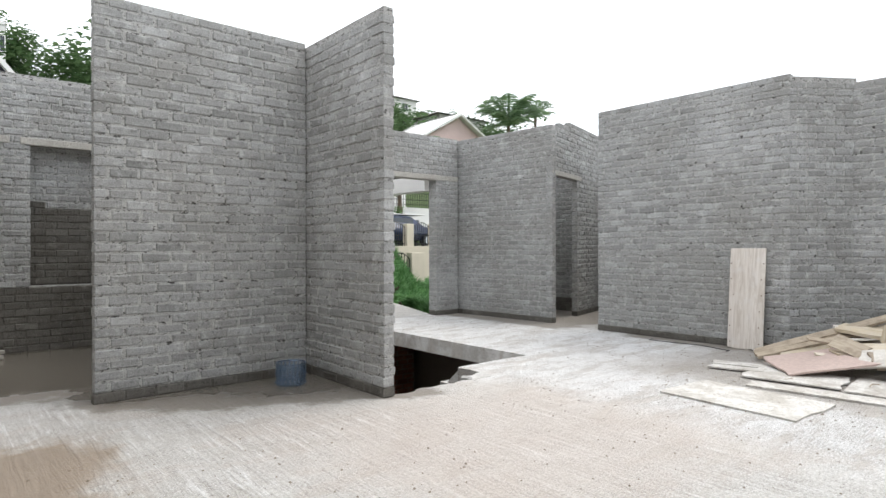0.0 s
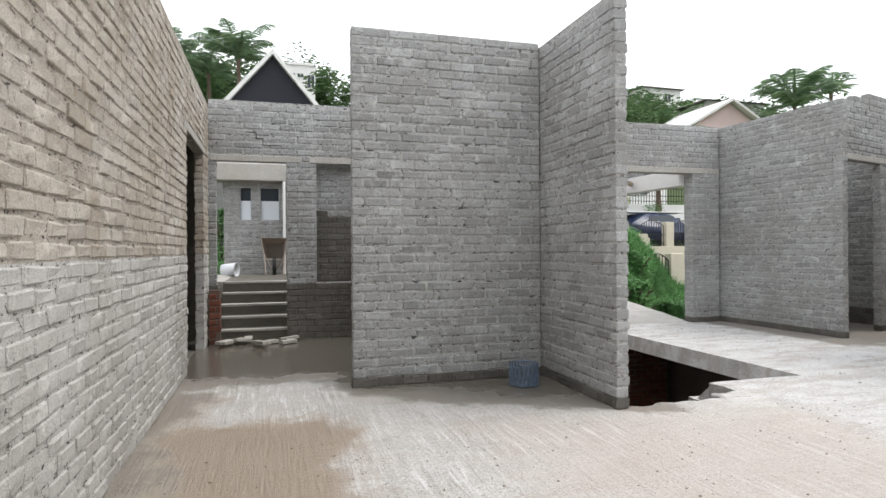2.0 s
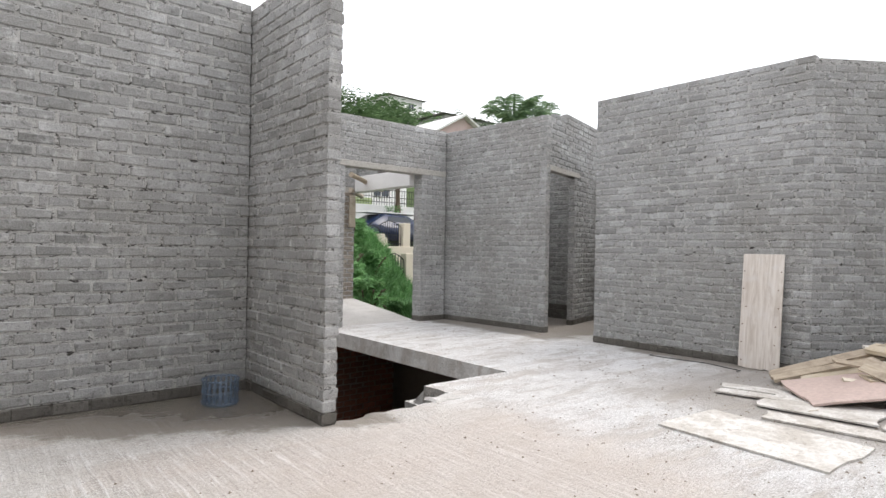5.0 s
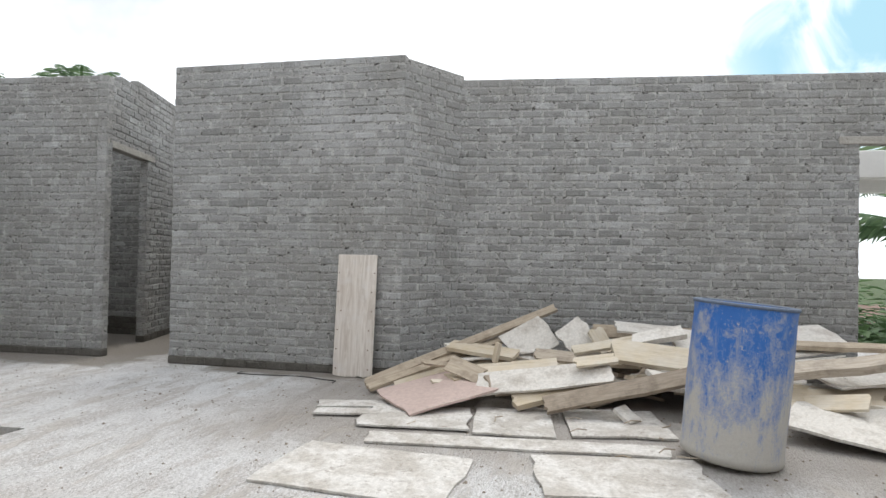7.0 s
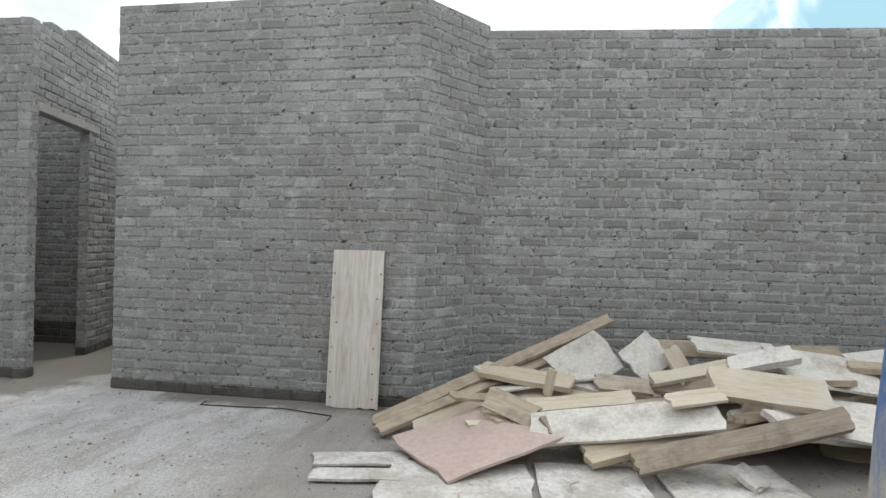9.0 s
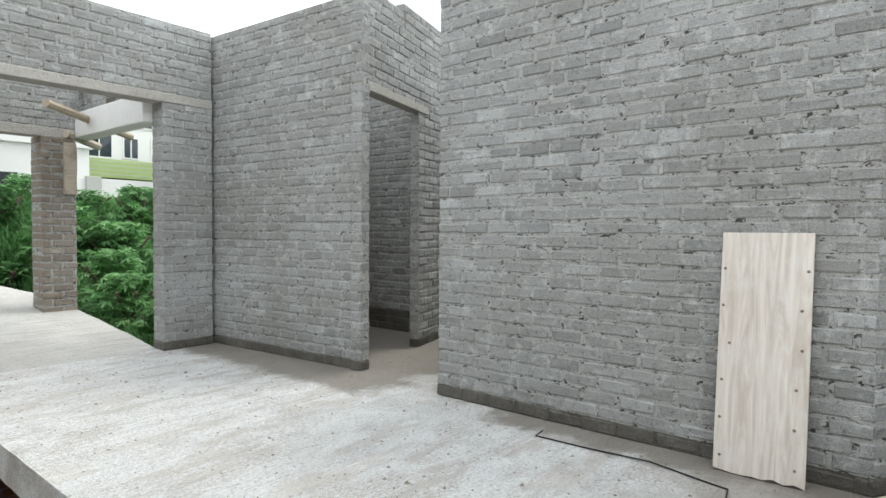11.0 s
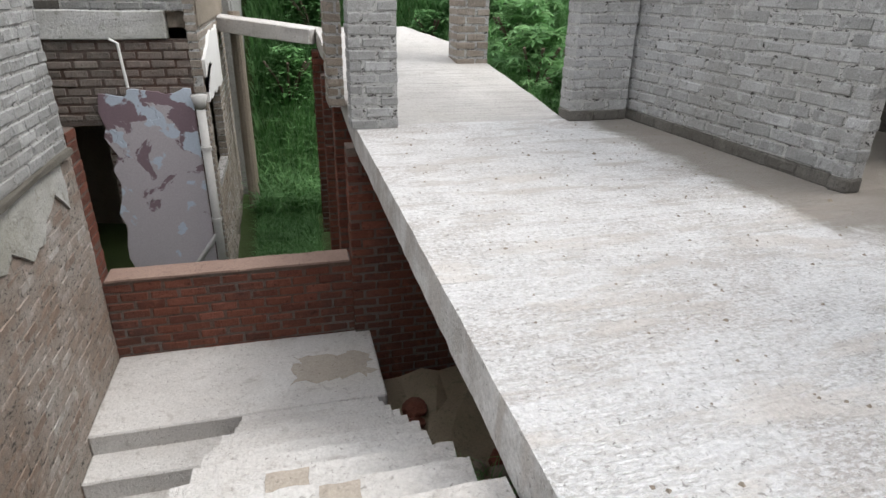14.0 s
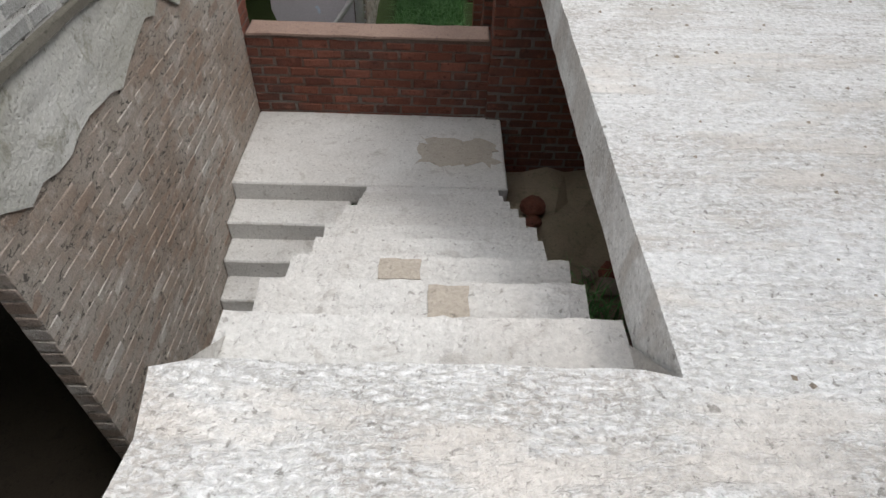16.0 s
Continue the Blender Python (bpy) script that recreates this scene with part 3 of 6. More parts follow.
for v in fb.verts:
    n3 = noise.noise_vector(v.co * 6.0)
    if 2.95 < v.co.x < 4.1 and 4.05 < v.co.y < 4.2:
        v.co.y += n3.y * 0.09
        v.co.x += n3.x * 0.03
    elif 4.15 < v.co.x < 5.15 and abs(v.co.y - 4.58) < 0.02:
        v.co.y += 0.02 + n3.y * 0.012
    elif abs(v.co.x - 5.158) < 0.01 and v.co.y > 4.1:
        v.co.x += n3.x * 0.002 + noise.noise(v.co * 31) * 0.006
    elif abs(v.co.x - 4.13) < 0.05 and 4.05 < v.co.y < 4.6:
        v.co.x += n3.x * 0.03
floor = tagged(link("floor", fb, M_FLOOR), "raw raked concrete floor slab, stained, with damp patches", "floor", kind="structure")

# ramp slab rising beyond the entry
def ramp_z(y):
    return 0.13 * (y - 8.45)


RING = ((5.158, 8.45), (6.95, 8.45), (6.9, 9.8), (6.78, 11.2), (6.3, 12.3), (5.1, 12.2), (5.14, 10.3))
db = bmesh.new()
top = [db.verts.new((x, y, ramp_z(y))) for x, y in RING]
bot = [db.verts.new((x, y, ramp_z(y) - 0.2)) for x, y in RING]
db.faces.new(top)
db.faces.new(bot[::-1])
for k in range(len(RING)):
    j = (k + 1) % len(RING)
    db.faces.new((top[j], top[k], bot[k], bot[j]))
bmesh.ops.triangulate(db, faces=db.faces[:])
bmesh.ops.subdivide_edges(db, edges=db.edges[:], cuts=5, use_grid_fill=True)
for v in db.verts:
    n3 = noise.noise_vector(v.co * 4)
    v.co += Vector((n3.x * 0.02, n3.y * 0.02, n3.z * 0.006)) * smooth_step(8.5, 9.0, v.co.y)
bmesh.ops.recalc_face_normals(db, faces=db.faces[:])
driveway = tagged(link("floor_ramp", db, M_SLAB), "raised pale concrete ramp slab leading out of the entry", "slab", kind="structure")

# ---- stair ----
R, D = 0.196, 0.297
sb = bmesh.new()
prof = []
for k in range(0, 10):
    prof += [(4.58 + D * k, -R * k), (4.58 + D * k, -R * (k + 1))]
prof += [(7.56, -1.96)]
low = [(7.56, -2.16), (7.2, -2.16), (4.58, -0.42), (4.58, -0.2)]
outline = prof + low
SN = 44
xs = [4.13 + (5.15 - 4.13) * i / SN for i in range(SN + 1)]
grid = []
for i, x in enumerate(xs):
    col = []
    for y, z in outline:
        n3 = noise.noise_vector(Vector((x * 9, y * 9, z * 9)))
        f3 = noise.noise_vector(Vector((x * 34, y * 34, z * 34)))
        side = i in (0, SN)
        col.append(sb.verts.new((x + (n3.x * 0.03 + f3.x * 0.03 if side else 0), y + n3.y * 0.005 + f3.y * 0.011, z + n3.z * 0.003 + f3.z * 0.005)))
    grid.append(col)
m_ = len(outline)
for i in range(SN):
    for k in range(m_):
        j = (k + 1) % m_
        sb.faces.new((grid[i][k], grid[i + 1][k], grid[i + 1][j], grid[i][j]))
sb.faces.new(grid[0][::-1])
sb.faces.new(grid[-1])
bmesh.ops.recalc_face_normals(sb, faces=sb.faces[:])
stair_upper = tagged(link("stair_upper", sb, M_STAIR), "raw pale concrete stair flight with crumbled edges", "stair", kind="structure")
landing = tagged(link("floor_landing", box_bm(3.06, 5.23, 7.57, 8.6, -2.16, -1.96, 0.012, None, 0.006, 5), M_STAIR), "raw concrete half landing with damp patches", "landing", kind="structure")
stair_lower = tagged(empty("stair_lower", pose(3.06, 7.57, -1.96)), "lower raw concrete stair flight beside the wall", "stair", kind="structure")
for k in range(1, 9):
    part("step", box_bm(0.0, 0.92, -0.245 * k - 0.04, -0.245 * (k - 1) + 0.02, -0.168 * k - 0.25, -0.168 * k, 0.012, None, 0.008, 3), M_STAIR, stair_lower)

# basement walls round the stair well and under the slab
# two added walls close the space under the ramp, shade in their colour
tagged(link("wall_under_slab_east", box_bm(6.82, 6.92, 4.4, 9.1, -3.5, -0.35, 0.01), M_SHADEWALL), "added basement wall under the slab, coloured dark for shade", "wall", kind="structure")
tagged(link("wall_under_slab_north", box_bm(5.45, 6.8, 9.0, 9.1, -3.5, -0.35, 0.01), M_SHADEWALL), "added basement wall under the slab, coloured dark for shade", "wall", kind="structure")
stairwall = brick_wall("wall_stair", (3.06, 5.42), (3.06, 8.59), -3.4, -0.1, "old block wall beside the stair, lime-washed at its top", material=M_STAIRWALL, mortar=M_OLDMORTAR, seed=30, focus=(1.5, -1.2),
                       rough=0.004, wonk=0.0015, recess=0.0012)
wall_stair_upper = brick_wall("wall_stair_upper", (3.085, 5.46), (3.085, 8.5), -0.085, 2.95, "grey cement-brick wall above the stair with a mossy foot", seed=34, focus=(2, 0.5))
redwall = brick_wall("wall_red_sill", (3.06, 8.59), (5.09, 8.59), -2.2, -1.235, "low red clay-brick wall under a wide opening", thick=0.22, material=M_RED, mortar=M_REDMORTAR, seed=31, focus=(1, -1.5), single=250)
redpier = brick_wall("wall_red_pier", (5.09, 8.55), (6.6, 8.55), -3.4, -0.2, "dark red clay-brick basement wall", thick=0.22, material=M_RED, mortar=M_REDMORTAR, seed=32, focus=(0.2, -1), single=120)
redjamb = brick_wall("wall_red_jamb", (2.9, 8.59), (3.06, 8.59), -3.4, 0, "red clay-brick jamb of the basement opening", thick=0.22, material=M_RED, mortar=M_REDMORTAR, seed=33, single=60)
# basement shell coloured near black so the void below reads as unlit
base_w = tagged(link("wall_basement", cells_bm([-0.6, 7.6], [-3.4, -0.2], 0, 0.2, lambda u, w: True), M_DARKVOID), "basement wall, coloured dark for the unlit void", "wall", kind="structure")
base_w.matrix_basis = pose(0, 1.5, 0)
base_f = tagged(link("floor_basement", box_bm(-0.6, 7.6, 1.5, 9.0, -3.5, -3.35), M_DARKVOID), "earth floor below the stair, its shade put into the dark colour", "floor", kind="structure")
side_e = tagged(link("wall_basement_east", box_bm(7.4, 7.6, 1.7, 8.6, -3.4, -0.2), M_DARKVOID), "basement side wall, coloured dark for the unlit void", "wall", kind="structure")
side_w = tagged(link("wall_basement_west", box_bm(-0.6, -0.4, 1.7, 8.6, -3.4, -0.2), M_DARKVOID), "basement side wall, coloured dark for the unlit void", "wall", kind="structure")

# ---- ground ----
M_EARTH = concrete_material("earth_and_turf", (0.06, 0.1, 0.025), (0.045, 0.06, 0.02))


def ground_z(x, y):
    z = -2.5 + 0.35 * smooth_step(9, 14, y)
    z += smooth_step(6.7, 8.0, x) * smooth_step(7.5, 10, y) * (2.35 - 0.35 * smooth_step(9, 14, y))
    bank = smooth_step(13.2, 17.5, y + 0.12 * (x - 5))
    z = z * (1 - bank) + 1.55 * bank
    z += smooth_step(18, 24, y) * 0.5
    brink = 8.3 + 0.72 * (y - 13)
    z -= smooth_step(brink, brink + 2.4, x) * smooth_step(24, 20, y) * smooth_step(10, 13, y) * 1.9
    yard = smooth_step(1.8, 0.8, x) * smooth_step(9.8, 10.6, y)
    z = z * (1 - yard) + yard * (0.55 + 0.9 * smooth_step(12, 26, y))
    z += 0.32 * max(0.0, min(y, 110) - 29) * smooth_step(26, 40, y)
    z -= smooth_step(12, 60, x) * smooth_step(26, 2, y) * 9
    z -= smooth_step(2, -60, y) * 4
    if -3.2 < x < 11.6 and -5 < y < 8.9:
        z = min(z, -3.7)
    return z


gx = [-900, -500, -250, -120, -60, -30] + [-20 + 0.7 * i for i in range(80)] + [40, 60, 100, 180, 300, 600, 900]
gy = [-900, -500, -250, -120, -60, -30, -15] + [-6 + 0.7 * i for i in range(60)] + [37, 41, 48, 55, 65, 80, 100, 130, 170, 220, 300, 500, 900]
gb = bmesh.new()
gv = [[gb.verts.new((x, y, ground_z(x, y))) for y in gy] for x in gx]
for i in range(len(gx) - 1):
    for j in range(len(gy) - 1):
        gb.faces.new((gv[i][j], gv[i + 1][j], gv[i + 1][j + 1], gv[i][j + 1]))
ground = tagged(link("ground", gb, M_EARTH, None, "", True), "overgrown sloping ground with grass and earth", "ground", kind="structure")

# ---- more materials ----
M_PLY = mat("weathered_plywood", (0.55, 0.48, 0.38), 0.8)
q = Nodes(M_PLY)
v0 = q.coords((1.6, 20, 20), 0, True)
gr = q.noise(v0, 2.5, 6, 0.6, 1.2)
sp = q.noise(q.coords((1, 1, 1), 0, True), 5, 5, 0.7)
tint = q.n("ShaderNodeObjectInfo").outputs["Random"]
c0 = q.mix(q.ramp(gr, (0.3, 0.0), (0.75, 1.0)), (0.64, 0.57, 0.45), (0.42, 0.36, 0.27))
c0 = q.mix(q.ramp(sp, (0.4, 0.0), (0.7, 0.7)), c0, (0.63, 0.6, 0.55))
c0 = q.mix(0.6, c0, q.ramp(tint, (0, (0.84, 0.77, 0.66)), (0.5, (1, 0.97, 0.92)), (1, (0.85, 0.85, 0.84))), "MULTIPLY")
q.colour(c0)
q.bump(gr, 0.35, 0.004)

M_PLYV = mat("upright_plywood", (0.6, 0.55, 0.5), 0.8)
q = Nodes(M_PLYV)
gr = q.noise(q.coords((9, 9, 0.8), 0, True), 2.2, 7, 0.62, 1.6)
sp = q.noise(q.coords((1, 1, 1), 0, True), 6, 5, 0.7)
c0 = q.mix(q.ramp(gr, (0.35, 0.0), (0.65, 1.0)), (0.7, 0.655, 0.6), (0.5, 0.44, 0.38))
c0 = q.mix(q.ramp(sp, (0.5, 0.0), (0.72, 0.6)), c0, (0.66, 0.64, 0.62))
q.colour(c0)
q.bump(gr, 0.35, 0.004)

M_WHITEBOARD = mat("cement_splashed_white_board", (0.7, 0.68, 0.65), 0.75)
q = Nodes(M_WHITEBOARD)
vv = q.coords()
sp = q.noise(vv, 4.5, 7, 0.72)
fl = q.noise(vv, 45, 4, 0.7)
c0 = q.mix(q.ramp(sp, (0.5, 0.0), (0.68, 0.8)), (0.68, 0.65, 0.6), (0.38, 0.335, 0.285))
c0 = q.mix(q.ramp(q.noise(q.coords((3, 26, 26), 0, True), 1.6, 6, 0.65, 0.8), (0.5, 0.0), (0.7, 0.5)), c0, (0.5, 0.45, 0.39))
c0 = q.mix(0.4, c0, q.ramp(fl, (0.3, 0.45), (0.6, 1.0)), "MULTIPLY")
q.colour(c0)
q.bump(q.math("ADD", sp, fl), 0.4, 0.004)

M_CRUST = mat("cement_crusted_board", (0.6, 0.58, 0.54), 0.85)
q = Nodes(M_CRUST)
vv = q.coords()
sp = q.noise(vv, 3.2, 8, 0.75, 0.3)
fl = q.noise(vv, 38, 5, 0.75)
c0 = q.mix(q.ramp(sp, (0.42, 0.0), (0.56, 0.8)), (0.68, 0.66, 0.625), (0.44, 0.405, 0.36))
c0 = q.mix(q.ramp(q.noise(vv, 14, 6, 0.75), (0.56, 0.0), (0.64, 0.7)), c0, (0.33, 0.295, 0.255))
c0 = q.mix(0.5, c0, q.ramp(fl, (0.3, 0.45), (0.62, 1.0)), "MULTIPLY")
q.colour(c0)
q.bump(q.math("ADD", sp, fl), 0.7, 0.008)

M_PINK = simple("reddish_shutter_board", (0.55, 0.43, 0.385), 0.65, 30, 0.45)
M_TIMBER = mat("old_sawn_timber", (0.35, 0.27, 0.18), 0.85)
q = Nodes(M_TIMBER)
gr = q.noise(q.coords((2.5, 34, 34), 0, True), 2, 7, 0.75, 0.6)
dirt = q.noise(q.coords((1, 1, 1), 0, True), 7, 6, 0.7)
tint = q.n("ShaderNodeObjectInfo").outputs["Random"]
q.colour(q.mix(0.7, q.mix(q.ramp(dirt, (0.5, 0.0), (0.7, 0.7)), q.mix(q.ramp(gr, (0.3, 0.0), (0.75, 1.0)), (0.56, 0.5, 0.42), (0.28, 0.235, 0.19)), (0.2, 0.17, 0.14)), q.ramp(tint, (0, (0.55, 0.5, 0.46)), (0.5, (0.95, 0.88, 0.76)), (1, (1, 1, 1))), "MULTIPLY"))
q.bump(gr, 0.4, 0.004)

M_DRUM = mat("blue_plastic_with_cement", (0.03, 0.12, 0.45), 0.45)
q = Nodes(M_DRUM)
co = q.n("ShaderNodeTexCoord").outputs["Object"]
sep = q.n("ShaderNodeSeparateXYZ")
q.l(co, sep.inputs["Vector"])
hz = q.math("MULTIPLY", sep.outputs["Z"], 0.62)
mp = q.n("ShaderNodeMapping")
mp.inputs["Scale"].default_value = (1, 1, 0.35)
q.l(co, mp.inputs["Vector"])
n1 = q.noise(mp.outputs["Vector"], 7, 8, 0.78, 0.2)
n2 = q.noise(co, 60, 5, 0.75)
cem = q.ramp(q.math("SUBTRACT", q.math("ADD", q.math("MULTIPLY", n1, 1.5), q.math("MULTIPLY", n2, 0.55)), hz), (0.56, 0.0), (0.94, 1.0))
film = q.ramp(q.noise(co, 4.2, 9, 0.78, 0.2), (0.52, 0.0), (0.62, 0.7))
spat = q.ramp(q.noise(co, 34, 5, 0.7, 0.4), (0.62, 0.0), (0.67, 0.85))
runs = q.n("ShaderNodeMapping")
runs.inputs["Scale"].default_value = (1, 1, 0.12)
q.l(co, runs.inputs["Vector"])
drip = q.ramp(q.noise(runs.outputs["Vector"], 12, 6, 0.7), (0.56, 0.0), (0.72, 0.75))
cem = q.math("MAXIMUM", q.math("MAXIMUM", cem, film), q.math("MAXIMUM", spat, drip))
q.colour(q.mix(cem, q.mix(n1, (0.02, 0.1, 0.36), (0.06, 0.19, 0.5)), q.mix(n2, (0.52, 0.5, 0.46), (0.36, 0.345, 0.31))))
q.rough(q.ramp(cem, (0.0, 0.35), (1.0, 0.9)))
q.bump(q.math("ADD", cem, n2), 0.4, 0.004)

M_RIM = simple("grimy_blue_grey_rim", (0.13, 0.17, 0.24), 0.6, 50, 0.6)
M_BLUECLEAR = mat("translucent_blue_plastic", (0.32, 0.42, 0.55), 0.25)
M_BLUECLEAR.node_tree.nodes["Principled BSDF"].inputs["Transmission Weight"].default_value = 0.75
M_PEEL = mat("peeling_lilac_plaster", (0.55, 0.5, 0.52), 0.9)
q = Nodes(M_PEEL)
vv = q.coords()
a1 = q.noise(vv, 2.6, 6, 0.55, 0.6)
a2 = q.noise(vv, 3.4, 5, 0.5, 0.3)
sepz = q.n("ShaderNodeSeparateXYZ")
q.l(vv, sepz.inputs["Vector"])
hi = q.math("ADD", a1, q.math("MULTIPLY", sepz.outputs["Z"], 0.16))
c0 = q.mix(q.ramp(hi, (0.42, 0.0), (0.44, 1.0)), (0.52, 0.48, 0.5), (0.25, 0.18, 0.2))
c0 = q.mix(q.ramp(q.math("ADD", a2, q.math("MULTIPLY", sepz.outputs["Z"], 0.12)), (0.5, 0.0), (0.52, 1.0)), c0, (0.55, 0.62, 0.7))
c0 = q.mix(0.3, c0, q.ramp(q.noise(vv, 60, 3, 0.7), (0.3, 0.5), (0.7, 1.0)), "MULTIPLY")
q.colour(c0)
q.bump(q.ramp(hi, (0.42, 1.0), (0.44, 0.0)), 0.6, 0.006)

M_WHITE = simple("white_painted_wall", (0.78, 0.77, 0.75), 0.8, 25, 0.12)
M_CREAM = simple("beige_painted_wall", (0.6, 0.53, 0.43), 0.85, 20, 0.2)
M_STAINEDWALL = concrete_material("stained_garden_render", (0.36, 0.355, 0.34), (0.2, 0.195, 0.18))
M_GREYWALL = simple("grey_rendered_wall", (0.5, 0.49, 0.47), 0.9, 20, 0.25)
M_STONE = brick_material("slate_stone_cladding", (0.16, 0.16, 0.165), (0.25, 0.25, 0.25), (0.36, 0.35, 0.34))
M_DARK = simple("dark_paint", (0.02, 0.02, 0.025), 0.5, 30, 0.2)
M_GABLE = simple("charcoal_cladding", (0.018, 0.018, 0.028), 0.7, 12, 0.2)
M_STEEL = simple("galvanised_steel", (0.5, 0.52, 0.54), 0.4, 60, 0.2, 0.6)
M_IRON = simple("black_iron", (0.015, 0.015, 0.016), 0.5, 60, 0.2, 0.3)
M_RUST = simple("rusty_metal", (0.24, 0.17, 0.13), 0.85, 40, 0.5)
M_BARROW = simple("dusty_worn_steel", (0.34, 0.29, 0.25), 0.8, 40, 0.4)
M_SIGN = simple("blue_sign_board", (0.02, 0.03, 0.25), 0.4, 60, 0.1)
M_LETTER = simple("pale_letters", (0.7, 0.7, 0.7), 0.5, 60, 0.1)
M_GREENROOF = simple("lime_green_fascia", (0.42, 0.52, 0.22), 0.6, 14, 0.2)
M_TILE = simple("grey_roof_tiles", (0.22, 0.2, 0.19), 0.85, 9, 0.4)
M_REDROOF = simple("brown_roof_tiles", (0.2, 0.13, 0.1), 0.85, 9, 0.4)
M_PINKWALL = simple("pale_pink_wall", (0.68, 0.52, 0.5), 0.85, 20, 0.15)
M_CARPAINT = simple("dark_blue_car_paint", (0.015, 0.025, 0.06), 0.2, 80, 0.1)
M_CARWHITE = simple("white_car_paint", (0.75, 0.75, 0.76), 0.25, 80, 0.05)
M_TYRE = simple("black_rubber", (0.02, 0.02, 0.02), 0.9, 80, 0.2)
M_PIPE = simple("grey_plastic_pipe", (0.5, 0.49, 0.47), 0.5, 40, 0.25)
M_GLASS = mat("dark_window_glass", (0.03, 0.04, 0.05), 0.06, 0, 0.6)
M_FROST = mat("white_frosted_pane", (0.72, 0.76, 0.8), 0.35, 0, 0.5)
M_CLOTH = simple("white_plastic_bucket", (0.65, 0.67, 0.7), 0.5, 40, 0.2)

# ---- stair well details ----
M_LIME = concrete_material("lime_washed_render", (0.62, 0.62, 0.6), (0.27, 0.26, 0.2))
M_SILL = concrete_material("worn_red_cement", (0.36, 0.25, 0.2), (0.22, 0.14, 0.11))
M_STAIN = concrete_material("brown_damp_cement", (0.32, 0.27, 0.21), (0.25, 0.21, 0.17))
bm = bmesh.new()
add_box(bm, -0.01, 0.018, 5.46, 8.3, -0.5, -0.11)
bmesh.ops.subdivide_edges(bm, edges=bm.edges[:], cuts=24, use_grid_fill=True)
for vv_ in bm.verts:
    if vv_.co.z < -0.2:
        t_ = (-0.2 - vv_.co.z) / 0.3
        vv_.co.z += t_ * (0.26 * noise.noise(Vector((vv_.co.y * 2.3, 1, 0))) + 0.12 * noise.noise(Vector((vv_.co.y * 9, 2, 0))) + 0.05 - 0.1 * (vv_.co.y < 6.6))
    vv_.co.x += noise.noise(vv_.co * 11) * 0.008
lime = tagged(link("trim_limewash", bm, M_LIME), "flaking stained pale render band on the stair wall", "render", kind="structure")
lime.matrix_basis = pose(3.06, 0, 0)
ledge = tagged(link("trim_mossy_ledge", box_bm(3.04, 3.11, 5.44, 8.5, -0.13, -0.085, 0.008, None, 0.015, 12), M_STEP), "mossy cement ledge along the stair wall", "ledge", kind="structure")
sill = tagged(link("trim_red_sill", box_bm(3.08, 5.07, 8.58, 8.82, -1.24, -1.218, 0.004, None, 0.008, 14), M_SILL), "worn brick sill topped with flaking cement", "sill", kind="structure")
for sx, sy, k, w, d in ((4.705, 5.085, 2, 0.125, 0.14), (4.535, 5.405, 3, 0.15, 0.1), (4.84, 8.04, 10, 0.62, 0.36)):
    pb = box_bm(-w / 2, w / 2, -d / 2, d / 2, -0.004, 0.003, 0, None, 0, 9)
    for vv_ in pb.verts:
        n3 = noise.noise_vector(Vector((vv_.co.x * 16 + sx, vv_.co.y * 16 + sy, 0)))
        vv_.co += Vector((n3.x * (0.014 + 0.3 * (w > 0.3)) * min(1, 0.5), n3.y * (0.014 + 0.3 * (w > 0.3)) * 0.5, n3.z * 0.002))
    pt = tagged(link("trim_patch", pb, M_PATCH), "brown cement patch on the stair", "patch", kind="structure")
    pt.matrix_basis = pose(sx, sy, -R * k + 0.002)
rng = random.Random(5)


def rubble(name, x, y, z, size, seed, material, label):
    r = random.Random(seed)
    bm = bmesh.new()
    bmesh.ops.create_icosphere(bm, subdivisions=2, radius=size)
    for vv_ in bm.verts:
        vv_.co *= 1 + 0.35 * noise.noise(vv_.co * (2.2 / size) + Vector((seed, 0, 0)))
        vv_.co.z *= 0.55
    lo = min(vv_.co.z for vv_ in bm.verts)
    ob = link(name, bm, material)
    ob.matrix_basis = pose(x, y, z - lo - size * 0.06, 0, 0, r.uniform(0, 360))
    return tagged(ob, label, "rubble", "rubble")


chunk = tagged(link("concrete_chunk", box_bm(3.82, 4.12, 4.06, 4.24, -0.17, 0.012, 0.02, None, 0.03, 3), M_STAIR), "broken concrete chunk at the edge of the stair hole", "rubble")

# ---- leaning plywood ----
ply = empty("plywood_sheet", pose(7.41, 3.125, 0.003, 0, 5.0, 0))
bm = box_bm(-0.009, 0.009, -0.205, 0.205, 0, 1.215, 0.002, None, 0.0, 8)
for vv_ in bm.verts:
    if vv_.co.z < 0.01:
        vv_.co.z += max(0, noise.noise(Vector((vv_.co.y * 23, 3, 0)))) * 0.03
part("board", bm, M_PLYV, ply)
for k in range(12):
    yy, zz = (-0.17 if k % 2 else 0.17) + rng.uniform(-0.02, 0.02), 0.08 + 0.19 * (k // 2)
    part("nail", cyl_bm(0.008, 0.007, 0.004, 8, pose(-0.011, yy, zz, 0, -90, 0) @ pose(0, 0, -0.002)), M_RUST, ply)
tagged(ply, "narrow weathered plywood sheet leaning upright against the brick wall", "plywood")
bar = tagged(link("steel_rod", tube_bm([(7.33, 4.28, 0.008), (7.23, 4.27, 0.005), (7.24, 3.95, 0.006), (7.26, 3.6, 0.012), (7.2, 3.3, 0.006), (7.18, 3.2, 0.006), (7.02, 3.17, 0.02)], 0.0045, 6), M_IRON), "thin bent rusty rod lying at the foot of the wall", "rod")

